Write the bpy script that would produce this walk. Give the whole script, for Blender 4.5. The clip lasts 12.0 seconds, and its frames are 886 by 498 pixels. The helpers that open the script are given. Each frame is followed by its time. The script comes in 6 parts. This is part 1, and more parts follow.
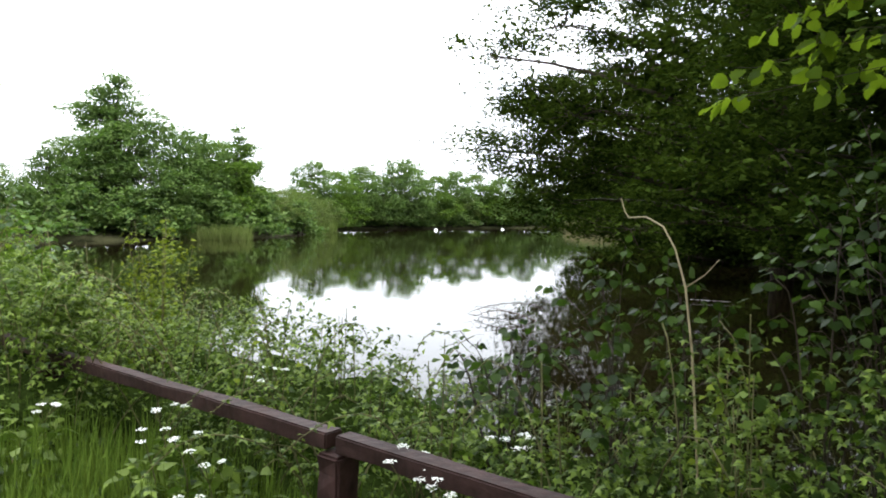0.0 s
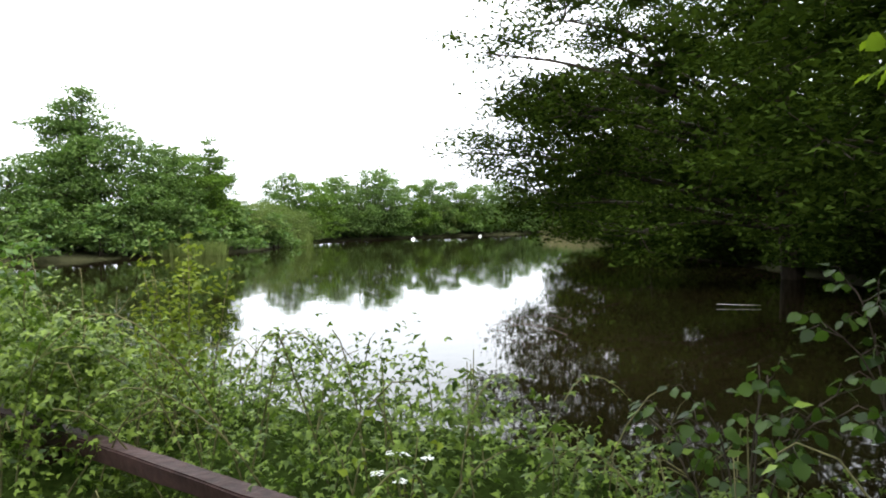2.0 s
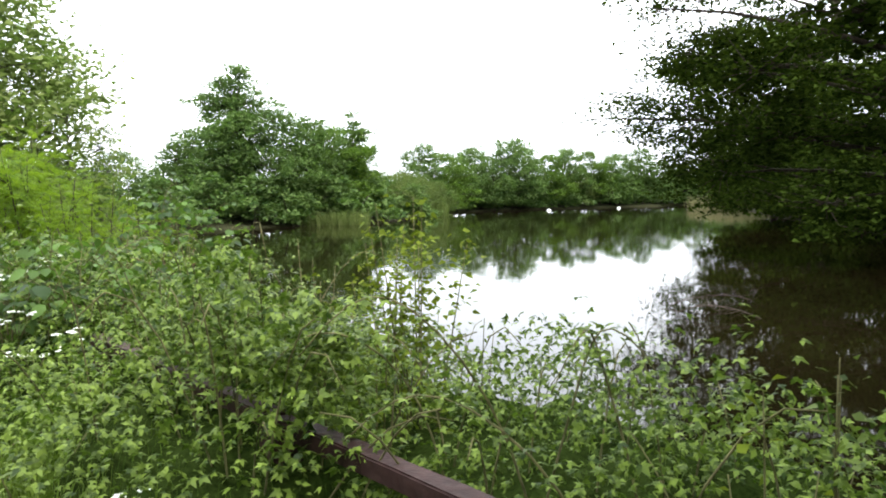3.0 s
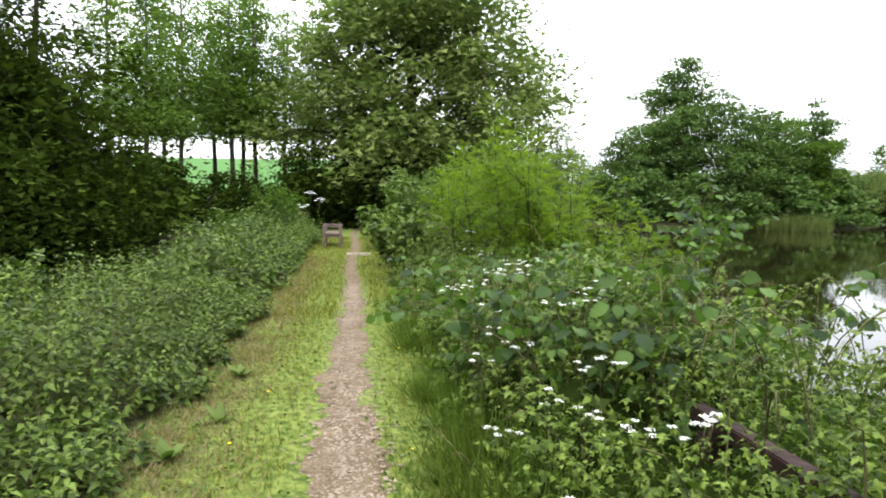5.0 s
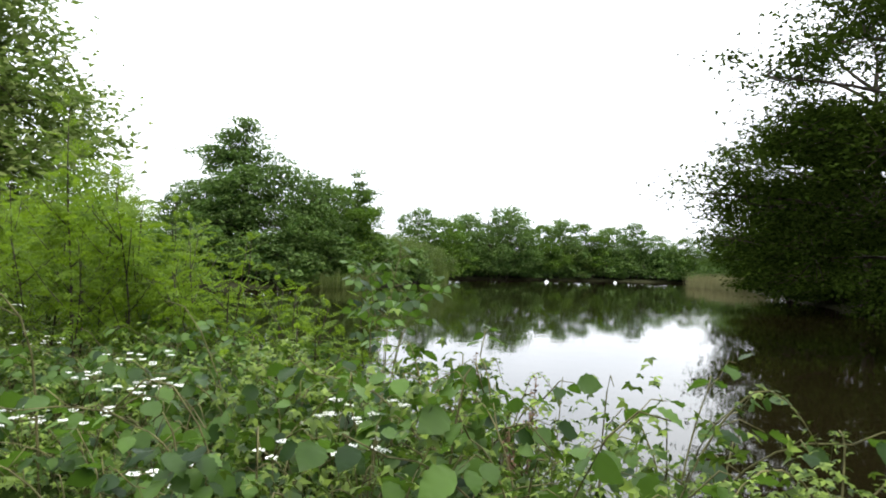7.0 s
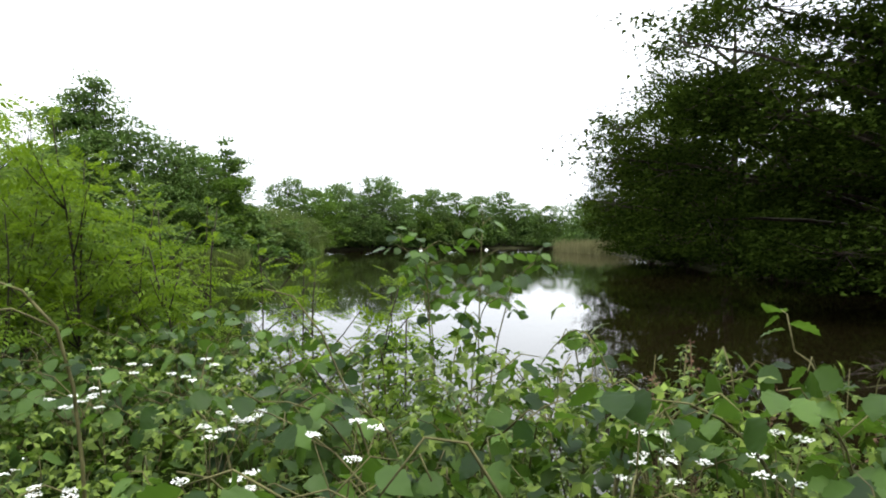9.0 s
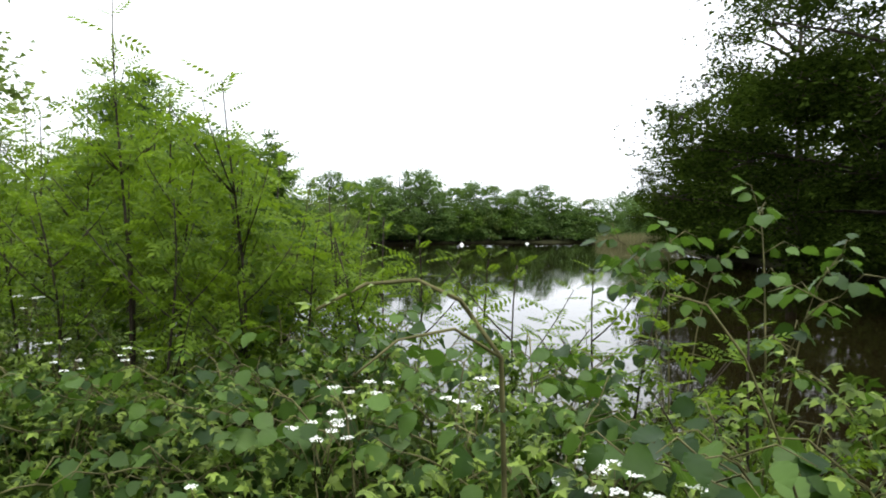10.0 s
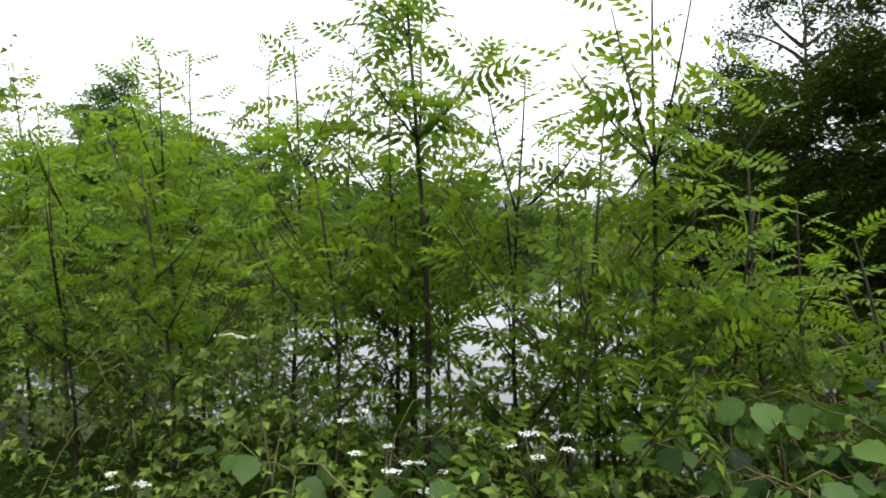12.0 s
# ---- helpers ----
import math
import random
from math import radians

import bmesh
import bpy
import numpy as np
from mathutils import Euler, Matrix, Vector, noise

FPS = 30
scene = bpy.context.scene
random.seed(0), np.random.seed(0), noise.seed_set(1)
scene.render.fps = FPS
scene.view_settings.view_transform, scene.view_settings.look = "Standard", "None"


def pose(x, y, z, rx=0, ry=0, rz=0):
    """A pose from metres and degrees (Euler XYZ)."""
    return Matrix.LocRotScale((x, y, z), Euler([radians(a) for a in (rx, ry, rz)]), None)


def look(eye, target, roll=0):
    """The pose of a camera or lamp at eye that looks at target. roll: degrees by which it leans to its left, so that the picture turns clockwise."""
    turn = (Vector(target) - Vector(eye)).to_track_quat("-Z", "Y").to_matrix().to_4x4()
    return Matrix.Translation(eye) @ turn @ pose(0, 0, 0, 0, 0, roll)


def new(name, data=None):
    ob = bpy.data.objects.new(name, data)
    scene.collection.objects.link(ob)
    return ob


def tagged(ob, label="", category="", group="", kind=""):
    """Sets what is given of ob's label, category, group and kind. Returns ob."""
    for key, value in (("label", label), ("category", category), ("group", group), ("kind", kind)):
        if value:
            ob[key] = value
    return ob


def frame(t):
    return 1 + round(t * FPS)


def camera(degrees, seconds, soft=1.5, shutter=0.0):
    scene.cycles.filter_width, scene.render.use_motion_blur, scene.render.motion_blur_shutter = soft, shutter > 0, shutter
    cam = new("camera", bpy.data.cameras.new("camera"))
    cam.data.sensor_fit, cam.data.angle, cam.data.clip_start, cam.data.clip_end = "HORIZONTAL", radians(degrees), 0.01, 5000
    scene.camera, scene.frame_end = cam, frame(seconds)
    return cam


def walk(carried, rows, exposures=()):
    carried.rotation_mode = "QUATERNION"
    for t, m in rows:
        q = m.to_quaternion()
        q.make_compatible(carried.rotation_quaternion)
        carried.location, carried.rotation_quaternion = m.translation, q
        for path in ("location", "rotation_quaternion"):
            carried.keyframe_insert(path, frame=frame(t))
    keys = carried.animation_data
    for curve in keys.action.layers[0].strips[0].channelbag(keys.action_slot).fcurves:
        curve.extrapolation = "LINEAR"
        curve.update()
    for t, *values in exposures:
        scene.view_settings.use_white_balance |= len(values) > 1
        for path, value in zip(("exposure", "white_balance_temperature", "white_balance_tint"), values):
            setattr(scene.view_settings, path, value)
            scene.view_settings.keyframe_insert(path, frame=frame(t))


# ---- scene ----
cam = camera(67.1, 12.0, soft=1.9)
PATH = [
    (0, (-0.084, 0.137, 1.504), (0.152, 2.121, 1.404), 0.4),
    (0.5, (-0.241, 0.441, 1.49), (0.006, 2.422, 1.377), -0.4),
    (1, (-0.372, 0.82, 1.498), (-0.093, 2.795, 1.35), -0.0),
    (1.5, (-0.548, 1.148, 1.491), (-0.16, 3.109, 1.443), -1.0),
    (2, (-0.8, 1.5, 1.48), (-0.48, 3.473, 1.405), -1.3),
    (2.5, (-1.059, 1.861, 1.495), (-0.832, 3.846, 1.42), -1.5),
    (3, (-1.423, 2.23, 1.462), (-1.491, 4.223, 1.31), -1.2),
    (3.5, (-1.756, 2.599, 1.461), (-2.276, 4.527, 1.354), -1.4),
    (3.7, (-1.889, 2.708, 1.469), (-2.636, 4.562, 1.405), -1.5),
    (5.3, (-3.158, 3.285, 1.632), (-4.405, 4.841, 1.471), 1.4),
    (5.5, (-3.337, 3.41, 1.619), (-4.611, 4.945, 1.469), 1.9),
    (6, (-3.81, 3.767, 1.611), (-5.004, 5.364, 1.457), 2.3),
    (6.5, (-4.121, 4.189, 1.623), (-4.865, 6.046, 1.629), 2.7),
    (7, (-4.389, 4.62, 1.634), (-4.379, 6.62, 1.675), 1.6),
    (7.2, (-4.511, 4.757, 1.646), (-4.273, 6.743, 1.631), 0.4),
    (8.8, (-5.524, 5.654, 1.586), (-5.083, 7.604, 1.528), -0.1),
    (9, (-5.714, 5.803, 1.577), (-5.299, 7.759, 1.536), 0.2),
    (9.5, (-6.148, 6.239, 1.578), (-5.852, 8.216, 1.526), -1.8),
    (10, (-6.661, 6.664, 1.547), (-6.341, 8.638, 1.487), 0.3),
    (10.5, (-7.066, 7.062, 1.546), (-6.679, 9.023, 1.47), -0.9),
    (11, (-7.498, 7.544, 1.561), (-7.084, 9.498, 1.464), 0.0),
    (11.5, (-7.963, 7.981, 1.55), (-7.497, 9.926, 1.507), -1.3),
    (12, (-8.406, 8.491, 1.514), (-7.992, 10.447, 1.469), -0.5),
]
walk(cam, [(t, look(eye, target, roll)) for t, eye, target, roll in PATH],
     exposures=[(0.0, 1.37), (2.5, 1.37), (3.5, 1.53), (5.5, 1.04), (6.5, 1.14), (7.2, 0.86), (9.0, 0.82), (10.5, 0.71), (12.0, 0.76)])

# ---- world and light: a bright overcast sky with a broad, weak sun ----
world = bpy.data.worlds.new("overcast_sky")
scene.world = world
world.use_nodes = True
wn, wl = world.node_tree.nodes, world.node_tree.links
wn.clear()
SUN_ELEV, SUN_ROT = radians(62), radians(153)
sky = wn.new("ShaderNodeTexSky")
sky.sky_type = "NISHITA"
sky.sun_disc = False
sky.sun_elevation, sky.sun_rotation = SUN_ELEV, SUN_ROT
sky.air_density, sky.dust_density = 1.0, 4.0
dim = wn.new("ShaderNodeVectorMath")
dim.operation = "SCALE"
dim.inputs["Scale"].default_value = 0.12
cloud_noise = wn.new("ShaderNodeTexNoise")
cloud_noise.inputs["Scale"].default_value = 2.2
cloud_noise.inputs["Detail"].default_value = 5
cloud_ramp = wn.new("ShaderNodeValToRGB")
cloud_ramp.color_ramp.elements[0].position, cloud_ramp.color_ramp.elements[0].color = 0.3, (1.42, 1.50, 1.63, 1)
cloud_ramp.color_ramp.elements[1].position, cloud_ramp.color_ramp.elements[1].color = 0.7, (1.80, 1.86, 1.92, 1)
cover = wn.new("ShaderNodeMix")
cover.data_type = "RGBA"
cover.inputs[0].default_value = 0.9
bg = wn.new("ShaderNodeBackground")
bg.inputs["Strength"].default_value = 1.0
wout = wn.new("ShaderNodeOutputWorld")
wl.new(sky.outputs[0], dim.inputs[0])
wl.new(cloud_noise.outputs["Fac"], cloud_ramp.inputs[0])
wl.new(dim.outputs[0], cover.inputs[6])
wl.new(cloud_ramp.outputs[0], cover.inputs[7])
# overcast: the zenith is three times as bright as the horizon
sky_coord, sky_axes, sky_rise, sky_tone = wn.new("ShaderNodeTexCoord"), wn.new("ShaderNodeSeparateXYZ"), wn.new("ShaderNodeMapRange"), wn.new("ShaderNodeVectorMath")
sky_rise.inputs["To Min"].default_value, sky_rise.inputs["To Max"].default_value = 0.66, 1.4
sky_tone.operation = "SCALE"
wl.new(sky_coord.outputs["Generated"], sky_axes.inputs[0])
wl.new(sky_axes.outputs["Z"], sky_rise.inputs["Value"])
wl.new(cover.outputs[2], sky_tone.inputs[0])
wl.new(sky_rise.outputs[0], sky_tone.inputs["Scale"])
wl.new(sky_tone.outputs[0], bg.inputs["Color"])
wl.new(bg.outputs[0], wout.inputs["Surface"])

sun = new("sun", bpy.data.lights.new("sun", "SUN"))
sun.data.energy, sun.data.angle, sun.data.color = 1.5, radians(28), (1.0, 0.96, 0.9)
sun.matrix_world = look((math.sin(SUN_ROT) * 30, math.cos(SUN_ROT) * 30, 30 * math.tan(SUN_ELEV)), (0, 0, 0))

# ---- plan: u runs along the dam's path, v across it towards the lake ----
DU, DV = np.array((-0.70, 0.715, 0)), np.array((0.715, 0.70, 0))
WATER = -0.6
rng = np.random.default_rng(7)


def at_uv(u, v, z=0.0):
    return np.array((-0.70 * u + 0.715 * v, 0.715 * u + 0.70 * v, z))


def uv_of(x, y):
    return -0.70 * x + 0.715 * y, 0.715 * x + 0.70 * y


LAKE = [(8.8, -2.6), (-22, 28.9), (-30, 38), (-31, 49), (-19, 53), (-9, 63), (-5, 78), (-9, 91), (2, 104), (20, 112), (36, 115),
        (34, 97), (30, 80), (25, 62), (20.5, 48), (17.5, 36), (15.5, 24), (13, 15), (11, 8), (9.8, 1)]


def lake_distance(x, y):
    """Metres to the lake's shore, negative inside the lake."""
    best = np.full(x.shape, 1e9)
    inside = np.zeros(x.shape, bool)
    for (ax, ay), (bx, by) in zip(LAKE, LAKE[1:] + LAKE[:1]):
        ex, ey = bx - ax, by - ay
        k = np.clip(((x - ax) * ex + (y - ay) * ey) / (ex * ex + ey * ey), 0, 1)
        best = np.minimum(best, np.hypot(x - ax - k * ex, y - ay - k * ey))
        cross = ((ay > y) != (by > y)) & (x < (bx - ax) * (y - ay) / (by - ay + 1e-12) + ax)
        inside ^= cross
    return np.where(inside, -best, best)


def step(a, b, x):
    k = np.clip((x - a) / (b - a), 0, 1)
    return k * k * (3 - 2 * k)


def wobble(x, y, s, seed=0.0):
    """Smooth pseudo-noise, -1 to 1."""
    return (np.sin(x * s + 1.7 * np.sin(y * s * 0.73 + seed) + seed) + np.sin(y * s * 1.31 + 1.9 * np.sin(x * s * 0.61 + 2 * seed) + 3.1 * seed)) / 2


def ground_z(x, y):
    x, y = np.asarray(x, float), np.asarray(y, float)
    u, v = uv_of(x, y)
    d = lake_distance(x, y)
    z = np.where(d > 0, WATER + 0.6 * step(0, 3.1, d), WATER - 0.06 - np.clip(-d * 0.3, 0, 1.6))
    z = z - 0.85 * step(-2.2, -6.5, v) * step(34, 24, u) * (v < 0)
    near = step(0.25, 0.6, np.abs(v - 0.05))
    z = z + 0.03 * wobble(x, y, 2.1, 0.4) * near * (d > 0) + 0.012 * wobble(x, y, 7.0, 1.4) * (d > 0)
    hill = step(44, 50, u) * step(14, 4, v)
    z = z + hill * (1.35 + np.clip(u - 50, 0, 140) * 0.07)
    return z


# ---- mesh helpers ----
def tri_mesh(name, V, F, mat, smooth=False):
    V, F = np.asarray(V, np.float32), np.asarray(F, np.int32)
    me = bpy.data.meshes.new(name)
    me.vertices.add(len(V))
    me.vertices.foreach_set("co", V.ravel())
    me.loops.add(F.size)
    me.loops.foreach_set("vertex_index", F.ravel())
    me.polygons.add(len(F))
    me.polygons.foreach_set("loop_start", np.arange(0, F.size, F.shape[1], dtype=np.int32))
    if smooth:
        me.polygons.foreach_set("use_smooth", np.ones(len(F), bool))
    me.update(calc_edges=True)
    me.materials.append(mat)
    return me


class Heap:
    """Collects triangles."""

    def __init__(self):
        self.V, self.F, self.n = [], [], 0

    def add(self, V, F):
        V, F = np.asarray(V, float).reshape(-1, 3), np.asarray(F, int).reshape(-1, 3)
        self.V.append(V)
        self.F.append(F + self.n)
        self.n += len(V)

    def strew(self, template, places, turns):
        """One copy of the template at each place, turned and scaled by its 3 x 3 matrix."""
        TV, TF = template
        N = len(places)
        if N == 0:
            return
        V = np.einsum("nij,kj->nki", turns, TV) + np.asarray(places)[:, None, :]
        F = TF[None] + (np.arange(N) * len(TV))[:, None, None]
        self.add(V, F)

    def tube(self, pts, radii, sides=5):
        pts = np.asarray(pts, float)
        n = len(pts)
        radii = np.broadcast_to(np.asarray(radii, float), (n,))
        t = np.gradient(pts, axis=0)
        t /= np.linalg.norm(t, axis=1, keepdims=True) + 1e-9
        ref = np.where(np.abs(t[:, 2:3]) > 0.9, np.array([[1.0, 0, 0]]), np.array([[0, 0, 1.0]]))
        a = np.cross(t, ref)
        a /= np.linalg.norm(a, axis=1, keepdims=True) + 1e-9
        b = np.cross(t, a)
        ang = np.arange(sides) * 2 * np.pi / sides
        ring = a[:, None] * np.cos(ang)[None, :, None] + b[:, None] * np.sin(ang)[None, :, None]
        V = pts[:, None] + ring * radii[:, None, None]
        F = []
        for i in range(n - 1):
            for j in range(sides):
                k = (j + 1) % sides
                p, q, r, s = i * sides + j, i * sides + k, (i + 1) * sides + k, (i + 1) * sides + j
                F += [(p, q, r), (p, r, s)]
        V = np.vstack([V.reshape(-1, 3), pts[-1:], pts[:1]])
        top, low = n * sides, n * sides + 1
        for j in range(sides):
            k = (j + 1) % sides
            F += [((n - 1) * sides + j, (n - 1) * sides + k, top), (k, j, low)]
        self.add(V, F)

    def mesh(self, name, mat, smooth=False):
        return tri_mesh(name, np.vstack(self.V), np.vstack(self.F), mat, smooth)


def unit(a):
    return a / (np.linalg.norm(a, axis=-1, keepdims=True) + 1e-9)


def turns_of(fwd, up, size):
    """Matrices that lay a leaf's length along fwd with its face towards up."""
    f = unit(fwd)
    r = unit(np.cross(f, up))
    w = np.cross(r, f)
    return np.stack([r, f, w], -1) * np.asarray(size).reshape(-1, 1, 1)


def random_turns(N, size, flat=1.0, spread=None, g=None):
    """Leaf matrices: mostly facing up, more so for a high flat."""
    g = g or rng
    a = g.uniform(0, 2 * np.pi, N)
    fwd = np.stack([np.cos(a), np.sin(a), g.normal(-0.15, 0.35, N)], -1)
    up = np.stack([g.normal(0, 0.45 / flat, N), g.normal(0, 0.45 / flat, N), np.ones(N)], -1)
    s = size * g.uniform(0.65, 1.25, N)
    return turns_of(fwd, up, s)


def part(name, data, parent, label=""):
    ob = new(name, data)
    ob.parent = parent
    if label:
        ob["label"] = label
    return ob


def empty(name, place=(0, 0, 0)):
    ob = new(name)
    ob.location = place
    ob.empty_display_size = 0.2
    return ob


# ---- leaf shapes, one unit long ----
def leaf_flat():
    return np.array([(0, 0, 0), (-0.3, 0.42, 0.06), (0, 1, -0.1), (0.3, 0.42, 0.06)]), np.array([(0, 3, 2), (0, 2, 1)])


def leaf_oval(w=0.42, droop=0.12, fold=0.07):
    ys = [0, 0.16, 0.45, 0.75, 1.0]
    ws = [0, 0.75, 1.0, 0.66, 0]
    V = [(0, 0, 0)]
    for y, k in zip(ys[1:-1], ws[1:-1]):
        z = -droop * y * y
        V += [(-w * k, y, z + fold * k), (0, y, z), (w * k, y, z + fold * k)]
    V.append((0, 1.0, -droop))
    F = [(0, 2, 1), (0, 3, 2)]
    for i in range(2):
        a = 1 + i * 3
        F += [(a, a + 1, a + 4), (a, a + 4, a + 3), (a + 1, a + 2, a + 5), (a + 1, a + 5, a + 4)]
    F += [(7, 8, 10 - 0), (8, 9, 10)]
    return np.array(V, float), np.array(F)


def leaf_point():
    V = [(0, 0, 0), (-0.3, 0.3, 0.05), (0.3, 0.3, 0.05), (0, 0.42, -0.02), (0, 1, -0.16)]
    F = [(0, 3, 1), (0, 2, 3), (1, 3, 4), (2, 4, 3)]
    return np.array(V, float), np.array(F)


def join_shapes(parts):
    V, F, n = [], [], 0
    for (v, f) in parts:
        V.append(v)
        F.append(f + n)
        n += len(v)
    return np.vstack(V), np.vstack(F)


def placed(shape, angle, at, size, tilt=0.0):
    m = np.array(Matrix.Rotation(angle, 3, "Z") @ Matrix.Rotation(tilt, 3, "X")) * size
    return shape[0] @ m.T + np.array(at), shape[1]


def leaf_ash():
    """A pinnate leaf: eleven narrow leaflets on a drooping stalk."""
    bits = []
    small = (np.array([(0, 0, 0), (-0.21, 0.45, 0.04), (0, 0.5, -0.03), (0.21, 0.45, 0.04), (0, 1, -0.12)]), np.array([(0, 2, 1), (0, 3, 2), (1, 2, 4), (2, 3, 4)]))
    for i in range(5):
        y = 0.22 + i * 0.15
        z = -0.25 * y * y
        for s in (-1, 1):
            bits.append(placed(small, -s * (1.15 - 0.06 * i), (0, y, z), 0.30 - 0.028 * abs(i - 2), -0.2))
    bits.append(placed(small, 0, (0, 0.9, -0.2), 0.27, -0.3))
    st = np.array([(-0.008, 0, 0), (0.008, 0, 0), (0.006, 0.5, -0.06), (-0.006, 0.5, -0.06), (0, 0.92, -0.21)])
    bits.append((st, np.array([(0, 1, 2), (0, 2, 3), (3, 2, 4)])))
    return join_shapes(bits)


def leaf_bramble(n=3):
    """Three or five toothed leaflets on a stalk."""
    bits = []
    for a, s in ((0, 0.62), (1.25, 0.52), (-1.25, 0.52), (2.1, 0.4), (-2.1, 0.4))[:n]:
        bits.append(placed(leaf_point(), a, (0, 0.36, 0), s, -0.15))
    st = np.array([(-0.012, 0, -0.06), (0.012, 0, -0.06), (0, 0.38, 0)])
    bits.append((st, np.array([(0, 1, 2)])))
    return join_shapes(bits)


def leaf_toothed():
    """A broad hazel leaf: toothed edge, short point, ribs that ripple the blade."""
    rows = 9
    V, F = [(0, 0, 0)], []
    for i in range(1, rows):
        y = i / rows
        w = 0.44 * math.sin(math.pi * min(1.0, y * 1.04) ** 0.82) ** 0.7 * (1.07 if i % 2 else 0.94)
        z, rib = -0.17 * y * y, 0.03 * (1 if i % 2 else -1)
        V += [(-w, y + 0.03, z + 0.05 * math.sin(y * 5) + 0.03 + rib), (0, y - 0.03, z), (w, y + 0.03, z + 0.05 * math.cos(y * 4) + 0.03 + rib)]
    V.append((0, 1.06, -0.24))
    F += [(0, 2, 1), (0, 3, 2)]
    for i in range(rows - 2):
        a = 1 + i * 3
        for k in range(2):
            F += [(a + k, a + k + 1, a + k + 4), (a + k, a + k + 4, a + k + 3)]
    a = 1 + (rows - 2) * 3
    F += [(a, a + 1, a + 3), (a + 1, a + 2, a + 3)]
    return np.array(V, float), np.array(F)


LEAF, OVAL, POINTED, ASH, BRAMBLE, BRAMBLE5 = leaf_flat(), leaf_oval(), leaf_point(), leaf_ash(), leaf_bramble(3), leaf_bramble(5)
BRAMBLE_FAR = join_shapes([placed(LEAF, a, (0, 0.36, 0), k, -0.15) for a, k in ((0, 0.62), (1.25, 0.52), (-1.25, 0.52))])
ROUND = leaf_toothed()
SPRAY = (np.array([(-0.36, 0.12, 0.0), (0.3, 0.0, 0.05), (0.02, 1.0, -0.06)]), np.array([(0, 1, 2)]))
BLADE = (np.array([(-0.5, 0, 0), (0.5, 0, 0), (0.34, 0.55, 0.1), (-0.34, 0.55, 0.1), (0, 1, 0.0)]), np.array([(0, 1, 2), (0, 2, 3), (3, 2, 4)]))


# ---- materials ----
def material(name):
    m = bpy.data.materials.new(name)
    m.use_nodes = True
    m.node_tree.nodes.clear()
    return m, m.node_tree.nodes, m.node_tree.links


def leaf_material(name, dark, light, gloss=0.03, through_light=0.32, warm=(0.10, 0.21, 0.015), rough=0.5, single=False):
    """Leaves: colour varies leaf by leaf and plant by plant; light shines through. single: each leaf is an object."""
    m, n, l = material(name)
    geo, info = n.new("ShaderNodeNewGeometry"), n.new("ShaderNodeObjectInfo")
    coord = n.new("ShaderNodeTexCoord")
    big = n.new("ShaderNodeTexNoise")
    big.inputs["Scale"].default_value = 1.3
    big.inputs["Detail"].default_value = 3
    l.new(coord.outputs["Object"], big.inputs["Vector"])
    mix1 = n.new("ShaderNodeMix")
    mix1.data_type = "RGBA"
    mix1.inputs[6].default_value, mix1.inputs[7].default_value = (*dark, 1), (*light, 1)
    add = n.new("ShaderNodeMath")
    add.operation = "MULTIPLY_ADD"
    add.inputs[1].default_value, add.inputs[2].default_value = 1.0, -0.26
    l.new(info.outputs["Random"] if single else geo.outputs["Random Per Island"], add.inputs[0])
    add2 = n.new("ShaderNodeMath")
    add2.operation = "MULTIPLY_ADD"
    add2.inputs[1].default_value = 0.5
    l.new(big.outputs["Fac"], add2.inputs[0])
    l.new(add.outputs[0], add2.inputs[2])
    add2.use_clamp = True
    l.new(add2.outputs[0], mix1.inputs[0])
    hsv = n.new("ShaderNodeHueSaturation")
    vary = n.new("ShaderNodeMapRange")
    vary.inputs["To Min"].default_value, vary.inputs["To Max"].default_value = 0.82, 1.18
    l.new(info.outputs["Random"], vary.inputs["Value"])
    l.new(vary.outputs[0], hsv.inputs["Value"])
    l.new(mix1.outputs[2], hsv.inputs["Color"])
    bsdf = n.new("ShaderNodeBsdfPrincipled")
    bsdf.inputs["Roughness"].default_value = rough
    bsdf.inputs["Specular IOR Level"].default_value = gloss
    l.new(hsv.outputs[0], bsdf.inputs["Base Color"])
    tl = n.new("ShaderNodeBsdfTranslucent")
    warmth = n.new("ShaderNodeMix")
    warmth.data_type = "RGBA"
    warmth.inputs[0].default_value = 0.55
    warmth.inputs[7].default_value = (*warm, 1)
    l.new(hsv.outputs[0], warmth.inputs[6])
    l.new(warmth.outputs[2], tl.inputs["Color"])
    both = n.new("ShaderNodeMixShader")
    both.inputs[0].default_value = through_light
    l.new(bsdf.outputs[0], both.inputs[1])
    l.new(tl.outputs[0], both.inputs[2])
    out = n.new("ShaderNodeOutputMaterial")
    l.new(both.outputs[0], out.inputs["Surface"])
    return m


